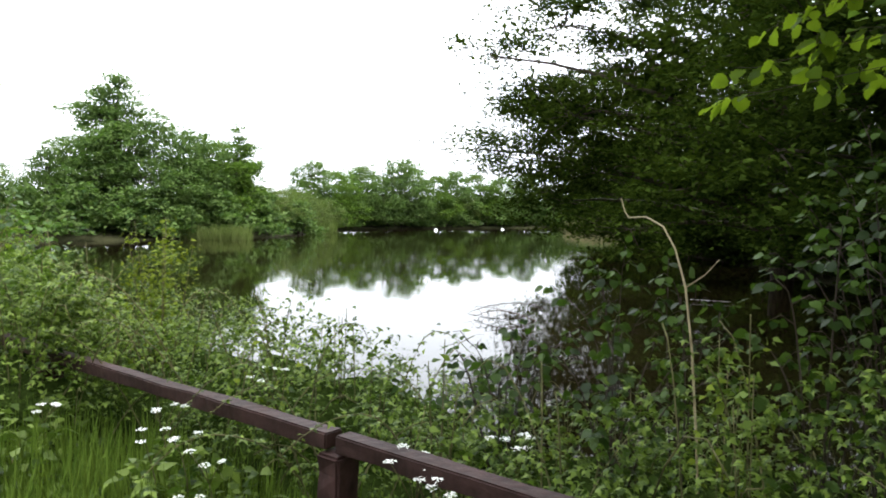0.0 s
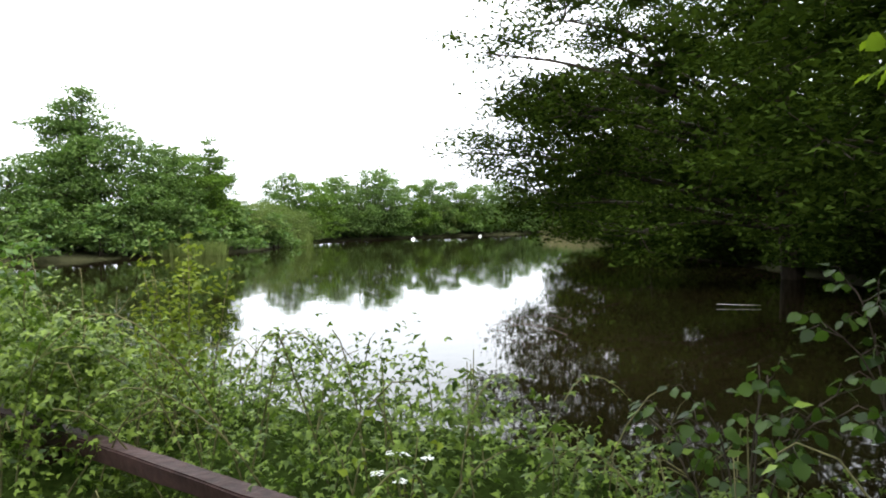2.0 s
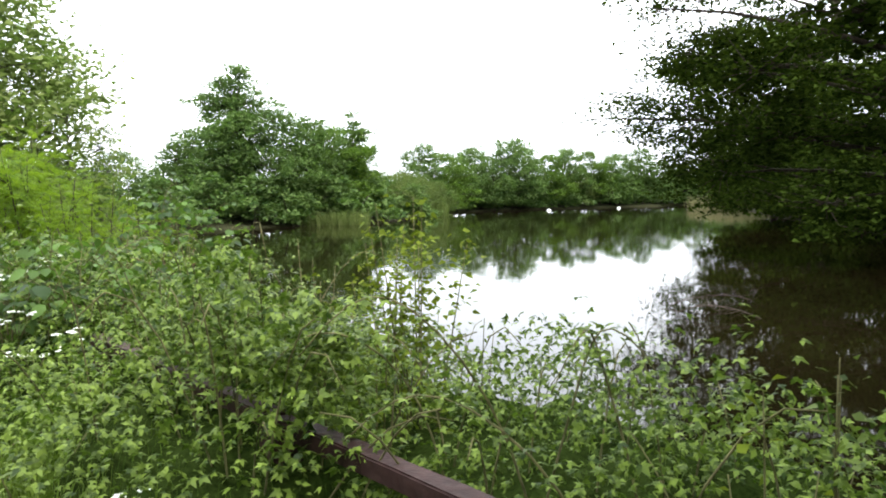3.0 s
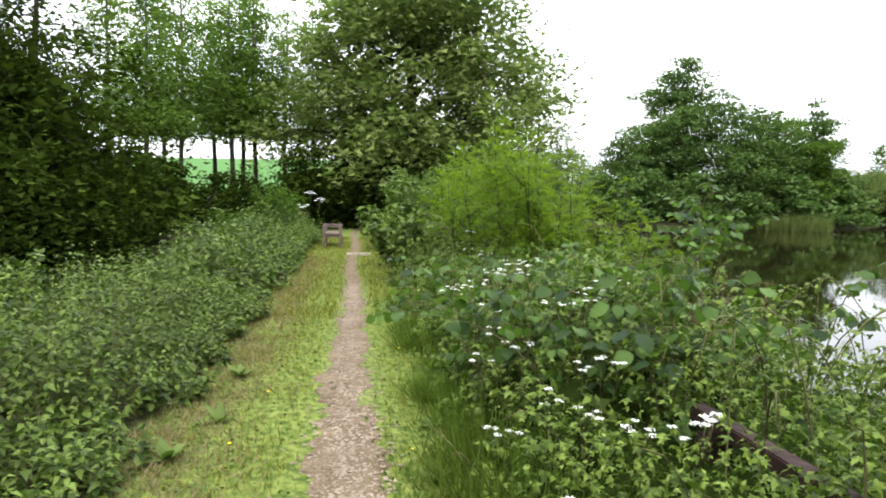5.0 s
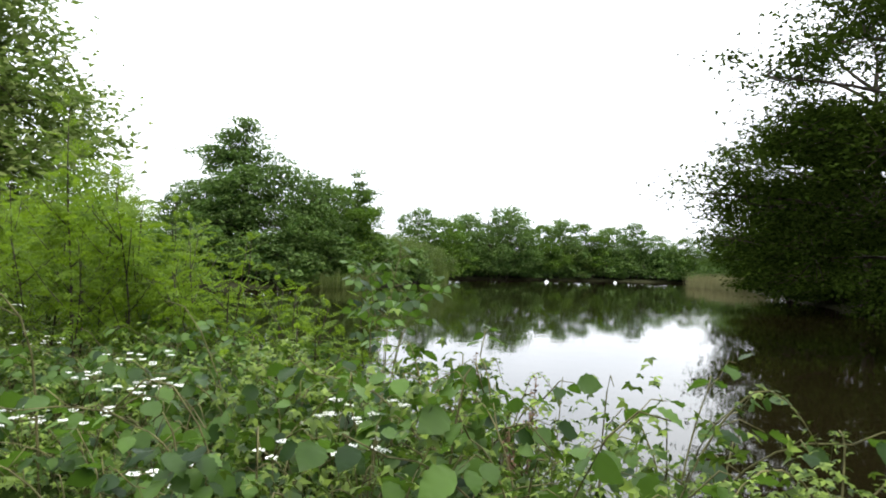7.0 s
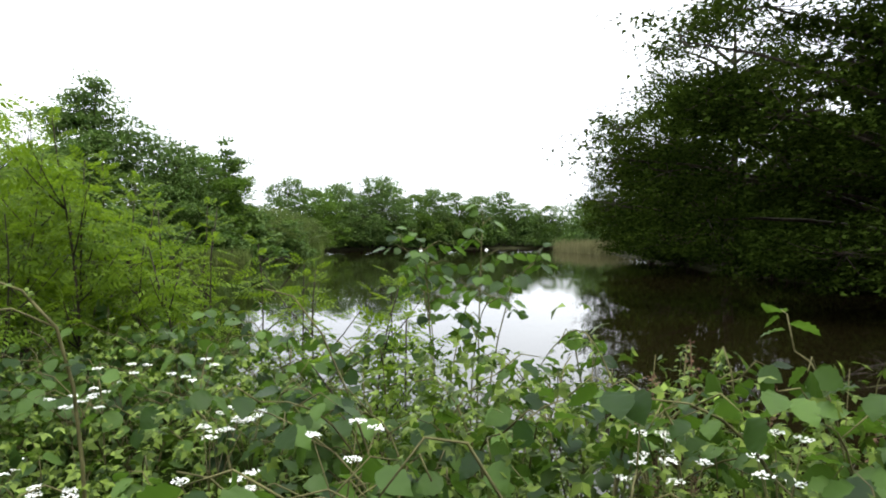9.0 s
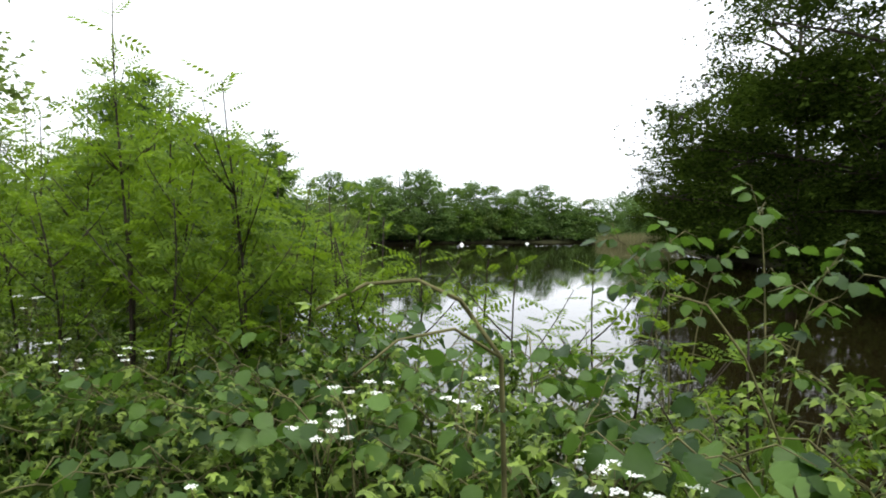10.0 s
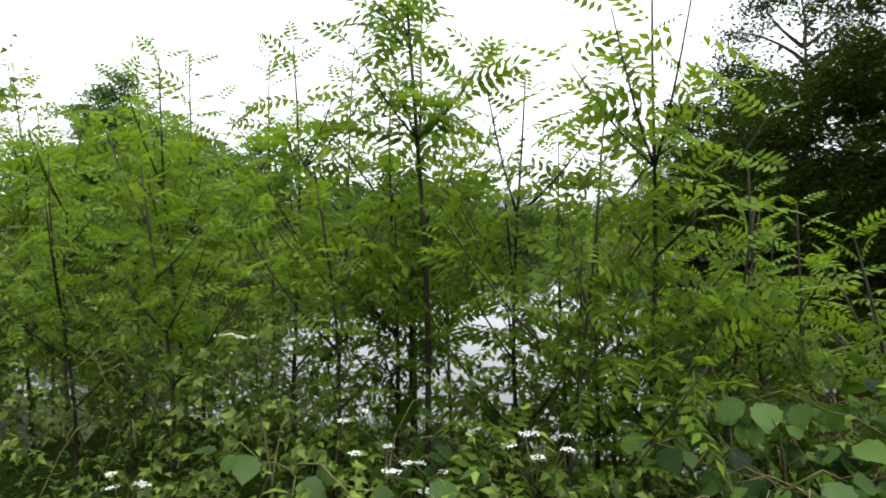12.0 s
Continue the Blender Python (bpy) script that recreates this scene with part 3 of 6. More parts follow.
# far shore: five crowns, unit height about ten metres
FAR = []
for k, (hh, ww, cnt) in enumerate(((10, 12.0, 18), (10, 10.5, 16), (10, 13.0, 20), (10, 9.0, 16), (10, 15.0, 18))):
    FAR.append(tree_meshes("far_tree", hh, dome_lobes(hh, ww, cnt, 40 + k), 300, 38, 0.33, (M_TREE_FAR, M_TREE_MID, M_TREE_FAR, M_TREE_FAR, M_TREE_OLIVE)[k], 0.17, 60 + k, blob=0.5, squash=0.5))
TALL = tree_meshes("tall_tree", 13.6, [(0.3, 0, 12.6, 0.9, 0.9, 0.9), (-0.3, 0.3, 11.6, 1.9, 1.8, 1.1), (-1.4, -0.2, 10.6, 1.9, 1.8, 1.1), (0, 0, 9.2, 2.6, 2.4, 1.6), (-0.5, -0.8, 6.0, 4.2, 2.6, 2.4), (-2.9, 0, 10.3, 1.6, 1.5, 0.5), (0.9, 0.2, 10.2, 2.2, 2.0, 1.4), (-1.8, 0.5, 8.6, 2.3, 2.2, 1.3),
                                       (2.8, 0.2, 8.6, 2.4, 2.2, 1.4), (0.3, -1.6, 7.4, 2.7, 2.3, 1.7), (-3.3, 0.4, 6.6, 2.5, 2.3, 1.5), (4.4, -0.3, 6.6, 2.4, 2.2, 1.7), (-1.0, -2.3, 4.6, 2.9, 2.3, 1.6),
                                       (2.7, -2.1, 4.6, 2.8, 2.3, 1.6), (-4.2, -1.6, 3.8, 2.6, 2.2, 1.5), (5.0, -1.8, 3.8, 2.3, 2.1, 1.5), (0.5, -3.4, 2.2, 3.0, 1.9, 1.2), (-3.6, -3.0, 1.9, 2.6, 1.8, 1.1), (4.0, -3.2, 1.9, 2.6, 1.8, 1.1)],
                   560, 72, 0.27, M_TREE_FAR, 0.3, 5, blob=0.46, squash=0.5)
SPIRE = tree_meshes("spire_tree", 10, [(0, 0, 9.3, 0.5, 0.5, 0.7), (0.3, 0, 8.2, 1.2, 1.0, 0.4), (-0.4, 0, 7.3, 1.3, 1.2, 0.4), (0.4, 0.1, 6.3, 1.7, 1.4, 0.45), (-0.3, 0, 5.2, 1.8, 1.6, 0.5), (0.2, 0.2, 4.0, 2.1, 1.8, 0.6), (0, 0, 2.6, 2.3, 2.0, 0.8), (0, -0.5, 1.2, 2.3, 2.0, 0.8)],
                    220, 54, 0.34, M_TREE_FAR, 0.16, 8, blob=0.34)
plant_tree("tree", TALL, on_ground(-20.8, 60), "tall uneven broadleaf tree on the far lake shore", 0.0, 0.99)
FAR_LABEL = "dense green broadleaf tree on the far lake shore"
far_rows = [(3, -26.5, 60, 6.9, 0.5), (0, -30.5, 58, 6.0, 1.0), (4, -35.5, 57, 6.0, 2.0), (1, -41, 56, 6.5, 0.4), (3, -15.4, 62.5, 8.9, 0.2), (1, -13.4, 66, 8.5, 4.1), (4, -9.6, 71, 4.4, 2.2), (1, -24.0, 64, 8.5, 3.0),
            (4, -7.3, 76, 4.6, 1.3), (4, -5.6, 82, 4.4, 3.0), (3, -7.4, 95, 8.4, 0.7), (1, -4.0, 98, 7.6, 2.9), (3, -0.9, 103, 8.3, 1.6), (2, 3.0, 107, 9.3, 4.4), (3, 6.6, 108, 9.7, 5.2), (1, 11.5, 111, 7.4, 0.2),
            (3, 15.6, 114, 8.4, 2.5), (1, 20.0, 116, 8.0, 3.6), (0, 24.4, 118, 7.6, 1.1), (3, 28.5, 119, 8.4, 0.4), (0, 33.5, 120, 6.7, 2.0), (1, 38.0, 119, 6.4, 5.0), (2, 42.0, 114, 7.2, 3.3), (0, 41, 106, 6.6, 1.9),
            (4, -12.5, 90, 5.0, 2.2), (4, 1.0, 106, 4.4, 0.6), (4, 17, 113.5, 4.2, 2.6), (1, -17.5, 84, 7.6, 3.9), (0, -17, 74, 7.4, 0.9), (2, 38.5, 98, 6.4, 4.0), (0, 36.5, 88, 6.0, 5.6), (2, 34, 76, 7.5, 1.0)]
for k, x, y, h, turn in far_rows:
    plant_tree("tree", FAR[k], on_ground(x, y), "low olive-green willow bush at the far waterline" if h < 5.2 else FAR_LABEL, turn, h / 10 * (1.12 if y > 90 else 1.0), "far shore trees")
plant_tree("tree", SPIRE, on_ground(-12.2, 67.5), "pointed feathery tree on the far lake shore", 0.3, 1.0)

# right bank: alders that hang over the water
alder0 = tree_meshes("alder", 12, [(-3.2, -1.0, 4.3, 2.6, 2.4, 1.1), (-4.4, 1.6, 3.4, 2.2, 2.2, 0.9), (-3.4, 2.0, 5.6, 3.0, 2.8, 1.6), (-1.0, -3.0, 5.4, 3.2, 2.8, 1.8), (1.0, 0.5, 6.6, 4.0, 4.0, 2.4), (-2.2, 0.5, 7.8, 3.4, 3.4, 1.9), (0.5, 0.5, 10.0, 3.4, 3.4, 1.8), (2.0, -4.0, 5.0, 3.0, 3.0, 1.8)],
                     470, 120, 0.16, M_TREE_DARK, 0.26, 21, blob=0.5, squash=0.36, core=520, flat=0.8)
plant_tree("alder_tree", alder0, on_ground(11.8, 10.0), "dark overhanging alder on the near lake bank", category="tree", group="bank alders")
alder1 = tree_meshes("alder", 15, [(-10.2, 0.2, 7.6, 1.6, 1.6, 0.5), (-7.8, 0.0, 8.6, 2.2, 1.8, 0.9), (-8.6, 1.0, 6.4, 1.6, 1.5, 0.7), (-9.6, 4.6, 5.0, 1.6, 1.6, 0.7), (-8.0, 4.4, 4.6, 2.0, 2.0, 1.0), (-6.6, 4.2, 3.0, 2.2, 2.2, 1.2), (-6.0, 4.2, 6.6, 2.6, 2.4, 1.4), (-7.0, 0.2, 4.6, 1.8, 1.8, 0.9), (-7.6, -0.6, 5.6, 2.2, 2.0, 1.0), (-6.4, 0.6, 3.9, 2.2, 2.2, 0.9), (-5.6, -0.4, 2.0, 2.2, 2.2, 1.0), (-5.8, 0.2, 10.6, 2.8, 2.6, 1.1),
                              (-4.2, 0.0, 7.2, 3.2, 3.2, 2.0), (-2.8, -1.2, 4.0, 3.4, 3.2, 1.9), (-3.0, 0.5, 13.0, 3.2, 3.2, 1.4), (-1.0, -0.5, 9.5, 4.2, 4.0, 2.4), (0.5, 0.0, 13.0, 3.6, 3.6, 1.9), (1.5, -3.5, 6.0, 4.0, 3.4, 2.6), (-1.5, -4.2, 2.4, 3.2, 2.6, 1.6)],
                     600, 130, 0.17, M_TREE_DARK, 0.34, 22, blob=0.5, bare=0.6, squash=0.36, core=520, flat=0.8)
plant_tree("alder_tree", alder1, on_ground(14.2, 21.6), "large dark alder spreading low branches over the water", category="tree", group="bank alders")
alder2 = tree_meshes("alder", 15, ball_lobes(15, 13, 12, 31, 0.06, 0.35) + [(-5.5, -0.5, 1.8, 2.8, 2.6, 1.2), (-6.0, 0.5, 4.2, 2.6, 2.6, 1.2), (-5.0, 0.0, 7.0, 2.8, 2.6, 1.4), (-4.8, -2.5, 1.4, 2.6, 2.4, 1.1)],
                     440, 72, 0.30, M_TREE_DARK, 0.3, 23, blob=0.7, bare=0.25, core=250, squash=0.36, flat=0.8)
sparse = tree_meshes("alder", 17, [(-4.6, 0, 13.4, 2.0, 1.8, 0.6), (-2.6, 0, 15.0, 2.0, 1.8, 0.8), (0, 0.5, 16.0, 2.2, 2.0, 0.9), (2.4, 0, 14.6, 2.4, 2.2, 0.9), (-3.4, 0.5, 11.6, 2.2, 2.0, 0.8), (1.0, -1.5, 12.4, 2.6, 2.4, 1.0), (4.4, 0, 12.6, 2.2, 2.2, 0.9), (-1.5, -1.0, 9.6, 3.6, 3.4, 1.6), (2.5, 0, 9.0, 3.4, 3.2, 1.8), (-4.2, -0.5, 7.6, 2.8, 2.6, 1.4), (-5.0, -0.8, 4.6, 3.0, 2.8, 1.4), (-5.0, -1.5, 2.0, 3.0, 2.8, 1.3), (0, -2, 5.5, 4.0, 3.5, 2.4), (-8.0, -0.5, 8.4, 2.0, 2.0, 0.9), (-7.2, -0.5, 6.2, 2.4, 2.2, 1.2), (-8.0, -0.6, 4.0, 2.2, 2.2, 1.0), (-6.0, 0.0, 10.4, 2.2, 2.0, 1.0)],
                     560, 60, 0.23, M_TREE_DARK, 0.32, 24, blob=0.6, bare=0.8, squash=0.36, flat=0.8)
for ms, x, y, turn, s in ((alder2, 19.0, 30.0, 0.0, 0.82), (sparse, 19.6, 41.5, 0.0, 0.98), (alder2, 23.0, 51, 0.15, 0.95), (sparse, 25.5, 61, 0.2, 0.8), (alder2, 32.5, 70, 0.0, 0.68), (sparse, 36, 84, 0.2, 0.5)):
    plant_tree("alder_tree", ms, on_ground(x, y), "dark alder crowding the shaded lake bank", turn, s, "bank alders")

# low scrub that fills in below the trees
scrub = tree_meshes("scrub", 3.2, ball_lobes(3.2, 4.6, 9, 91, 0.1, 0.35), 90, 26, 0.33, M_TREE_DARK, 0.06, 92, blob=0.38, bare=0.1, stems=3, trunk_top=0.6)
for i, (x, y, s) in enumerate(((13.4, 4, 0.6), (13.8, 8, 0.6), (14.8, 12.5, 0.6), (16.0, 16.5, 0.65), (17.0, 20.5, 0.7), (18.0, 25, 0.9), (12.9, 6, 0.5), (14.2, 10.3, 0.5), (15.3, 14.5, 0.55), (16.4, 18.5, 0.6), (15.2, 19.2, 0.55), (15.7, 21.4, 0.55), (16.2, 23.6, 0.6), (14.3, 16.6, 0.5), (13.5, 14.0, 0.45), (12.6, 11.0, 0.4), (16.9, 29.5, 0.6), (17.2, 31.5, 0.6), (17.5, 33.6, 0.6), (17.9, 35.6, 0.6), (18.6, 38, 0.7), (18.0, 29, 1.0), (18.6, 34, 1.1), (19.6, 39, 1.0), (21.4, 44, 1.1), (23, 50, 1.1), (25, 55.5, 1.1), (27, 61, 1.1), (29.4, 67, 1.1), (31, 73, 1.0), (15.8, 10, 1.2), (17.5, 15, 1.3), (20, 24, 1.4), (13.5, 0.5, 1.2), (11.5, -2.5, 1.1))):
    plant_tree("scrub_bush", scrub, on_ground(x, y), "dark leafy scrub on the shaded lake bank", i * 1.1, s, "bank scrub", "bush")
# dense trees added behind the bank to stop light coming through
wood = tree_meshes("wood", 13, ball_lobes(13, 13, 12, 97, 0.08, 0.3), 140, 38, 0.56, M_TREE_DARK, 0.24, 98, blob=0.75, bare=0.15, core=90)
# the last five stand out of view, added to shade the near alder
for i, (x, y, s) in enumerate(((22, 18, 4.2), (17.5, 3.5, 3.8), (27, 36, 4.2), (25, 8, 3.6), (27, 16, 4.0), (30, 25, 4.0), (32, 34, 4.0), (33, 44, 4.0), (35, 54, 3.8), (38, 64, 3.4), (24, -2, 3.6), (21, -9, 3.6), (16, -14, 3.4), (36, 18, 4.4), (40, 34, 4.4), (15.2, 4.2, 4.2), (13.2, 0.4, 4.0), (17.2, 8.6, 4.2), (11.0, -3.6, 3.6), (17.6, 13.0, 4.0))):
    plant_tree("wood_tree", wood, on_ground(x, y), "dark dense tree added behind the bank to block light", i * 1.3, s * 0.26, "bank wood")
# the last three stand unseen behind the start, added to shade the bank
for i, (u, v, s) in enumerate(((19, -16, 3.8), (26, -18, 3.8), (3, -11.5, 3.6), (5, -22, 3.8), (13, -24, 4.0), (22, -26, 4.0), (31, -25, 3.8), (38, -22, 3.4), (-4, -16, 3.8), (-12, -8, 3.0), (-13, 2, 2.8), (-11, -2.0, 2.8), (-11.5, 5, 3.0))):
    p = at_uv(u, v)
    plant_tree("wood_tree", wood, on_ground(p[0], p[1]), "dark dense tree added as backing and shade behind the dam", i * 1.3, s * 0.26, "dam wood")
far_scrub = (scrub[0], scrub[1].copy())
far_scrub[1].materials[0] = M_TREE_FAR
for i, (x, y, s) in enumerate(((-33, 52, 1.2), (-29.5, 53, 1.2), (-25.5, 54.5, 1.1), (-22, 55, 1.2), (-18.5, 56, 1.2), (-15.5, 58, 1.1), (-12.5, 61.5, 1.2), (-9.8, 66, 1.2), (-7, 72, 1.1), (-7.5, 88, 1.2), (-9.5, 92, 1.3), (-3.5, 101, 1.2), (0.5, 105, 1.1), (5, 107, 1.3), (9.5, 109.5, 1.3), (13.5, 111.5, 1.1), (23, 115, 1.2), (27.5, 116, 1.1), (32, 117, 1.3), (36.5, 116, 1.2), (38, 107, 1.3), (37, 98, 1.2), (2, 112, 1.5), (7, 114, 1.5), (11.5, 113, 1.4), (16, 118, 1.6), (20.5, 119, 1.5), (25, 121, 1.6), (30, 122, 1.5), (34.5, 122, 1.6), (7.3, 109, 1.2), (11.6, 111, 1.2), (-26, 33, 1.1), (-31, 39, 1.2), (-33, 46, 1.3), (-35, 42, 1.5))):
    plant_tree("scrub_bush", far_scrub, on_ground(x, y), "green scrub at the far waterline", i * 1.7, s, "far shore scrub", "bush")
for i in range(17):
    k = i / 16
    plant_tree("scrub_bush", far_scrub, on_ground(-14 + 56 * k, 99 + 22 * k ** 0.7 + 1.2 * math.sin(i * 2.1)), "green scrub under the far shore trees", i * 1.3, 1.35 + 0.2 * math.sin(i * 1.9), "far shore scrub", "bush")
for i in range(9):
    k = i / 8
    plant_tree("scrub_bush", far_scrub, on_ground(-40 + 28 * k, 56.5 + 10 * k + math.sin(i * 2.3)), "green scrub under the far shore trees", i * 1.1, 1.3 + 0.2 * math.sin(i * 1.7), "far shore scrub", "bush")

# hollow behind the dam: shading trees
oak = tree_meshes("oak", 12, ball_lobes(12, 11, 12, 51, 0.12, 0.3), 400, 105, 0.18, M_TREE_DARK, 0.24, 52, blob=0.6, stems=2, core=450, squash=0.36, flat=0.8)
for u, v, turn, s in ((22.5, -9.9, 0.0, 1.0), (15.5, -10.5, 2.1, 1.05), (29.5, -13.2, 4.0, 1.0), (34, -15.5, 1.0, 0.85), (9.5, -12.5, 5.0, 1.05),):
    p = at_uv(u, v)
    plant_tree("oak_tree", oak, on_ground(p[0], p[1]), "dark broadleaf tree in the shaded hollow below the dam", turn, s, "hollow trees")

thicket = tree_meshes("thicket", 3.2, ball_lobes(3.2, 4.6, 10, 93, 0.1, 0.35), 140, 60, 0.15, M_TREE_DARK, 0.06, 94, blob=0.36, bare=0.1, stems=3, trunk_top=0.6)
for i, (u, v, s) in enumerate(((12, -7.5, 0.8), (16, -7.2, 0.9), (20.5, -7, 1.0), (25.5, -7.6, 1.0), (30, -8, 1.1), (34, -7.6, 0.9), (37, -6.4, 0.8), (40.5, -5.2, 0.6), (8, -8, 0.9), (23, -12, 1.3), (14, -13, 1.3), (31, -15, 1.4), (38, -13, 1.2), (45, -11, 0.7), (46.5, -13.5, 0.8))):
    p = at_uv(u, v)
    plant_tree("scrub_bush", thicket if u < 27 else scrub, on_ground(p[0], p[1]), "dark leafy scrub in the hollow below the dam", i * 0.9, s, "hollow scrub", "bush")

# thin-stemmed row before the field
slim = []
for k in range(3):
    lob = [(0.3 * math.sin(i * 2.1 + k), 0.3 * math.cos(i * 1.7 + k), 5.3 + i * 1.0, 2.3 - 0.18 * i, 2.3 - 0.18 * i, 0.7) for i in range(8)]
    slim.append(tree_meshes("sycamore", 13.4, lob, 150, 40, 0.23, M_SYCAMORE, 0.13, 70 + k, bark=M_BARK_PALE, blob=0.5, bare=0.5, trunk_top=0.97))
for i, (u, v, s) in enumerate(((42.5, -6.7, 1.0), (44.0, -5.7, 0.98), (46.0, -8.4, 0.98), (39.5, -8.6, 0.92), (36.0, -9.2, 0.9), (46.5, -4.2, 0.94), (47.0, -2.6, 0.9), (43.0, -10.5, 0.95), (47.0, -6.9, 1.0), (41, -12.5, 1.0))):
    p = at_uv(u, v)
    plant_tree("sycamore_tree", slim[i % 3], on_ground(p[0], p[1]), "slender pale-stemmed tree at the edge of a green field", i * 1.3, s, "field edge trees")

big = tree_meshes("maple", 13, [(a, b, c, d * 1.45, e * 1.45, k * 1.3) for a, b, c, d, e, k in dome_lobes(13, 11.0, 22, 81)] + [(3.6, -1.2, 9.4, 1.6, 1.6, 1.3), (4.6, -0.8, 6.6, 1.9, 1.9, 1.4), (-3.8, 0.6, 11.2, 1.8, 1.8, 1.4)], 600, 76, 0.29, M_MAPLE, 0.3, 82, blob=0.58, bare=0.2, squash=0.6, flat=0.5)
plant_tree("maple_tree", big, on_ground(-26.3, 31.4), "big round full-leaved tree at the end of the dam", 0.0, 1.17)
thin = tree_meshes("thin_tree", 11, [(0.2, 0, 10.3, 0.7, 0.7, 0.6), (-0.9, 0.4, 9.4, 1.0, 0.9, 0.6), (1.0, -0.2, 9.3, 1.0, 1.0, 0.6), (0, 0.6, 8.2, 1.3, 1.2, 0.7), (1.9, 0.2, 8.0, 1.0, 1.0, 0.6), (-1.6, -0.4, 7.6, 1.2, 1.1, 0.7), (1.3, -0.6, 6.8, 1.4, 1.3, 0.8), (-0.6, 0.2, 6.2, 1.5, 1.4, 0.8), (2.2, 0.4, 5.6, 1.4, 1.3, 0.9), (0.6, 0, 4.4, 2.0, 1.8, 1.1), (-1.6, 0.3, 4.4, 1.8, 1.6, 1.0), (1.8, 0, 2.8, 2.0, 1.8, 1.2), (-0.6, 0, 2.2, 2.2, 2.0, 1.2)],
                   330, 22, 0.20, M_MAPLE, 0.12, 83, bark=M_BARK_PALE, blob=0.34, bare=0.9, squash=0.6)
plant_tree("maple_tree", thin, on_ground(-21.8, 36.4), "thin-leaved pale tree behind the big round tree", 1.0, 0.98)
for u, v, turn, s in ((37, -2.6, 0.3, 0.42), (39.5, 0.2, 2.0, 0.5), (38, 2.6, 4.0, 0.5), (34, 4.0, 1.2, 0.42), (43, 1.5, 3.0, 0.75), (36.5, -5.0, 5.0, 0.3)):
    p = at_uv(u, v)
    plant_tree("hawthorn_tree", thicket, on_ground(p[0], p[1], 0.3), "low dark hawthorn closing the end of the path", turn, s * 3.2, "path end thicket")


# ---- hedge of brambles along the lake side ----
HU = [-6, -1.5, 0, 1, 1.8, 2.5, 3.2, 4, 5, 6, 7, 8, 9, 10, 11, 12, 13, 14, 20, 30]
HH = [1.2, 1.15, 1.08, 0.95, 0.55, 0.42, 0.75, 0.95, 1.0, 0.95, 0.98, 1.05, 1.05, 0.92, 0.85, 0.78, 0.78, 0.85, 1.2, 1.4]


def hedge_top(u, v):
    """Height of the hedge's leaves above the datum."""
    h = np.interp(u, HU, HH)
    early = np.interp(v, [1.75, 2.0, 2.4, 2.9, 3.5, 4.1, 4.7], [0.25, 0.6, 0.98, 0.95, 0.62, 0.3, 0.05])
    late = np.interp(v, [0.7, 1.0, 1.5, 2.0, 2.6, 3.2, 3.8, 4.5], [0.15, 0.6, 0.95, 1.0, 0.85, 0.6, 0.35, 0.05])
    w = step(4.1, 4.75, u)
    bump = 0.18 * wobble(u, v, 2.4, 0.7) + 0.17 * wobble(u, v, 5.3, 2.0)
    return h * (early * (1 - w) + late * w) + bump * (0.5 + 0.5 * w)


def hedge_low(u):
    return np.where(u < 4.25, 1.95, np.where(u < 4.75, 1.95 - (u - 4.25) * 2.4, 0.75))


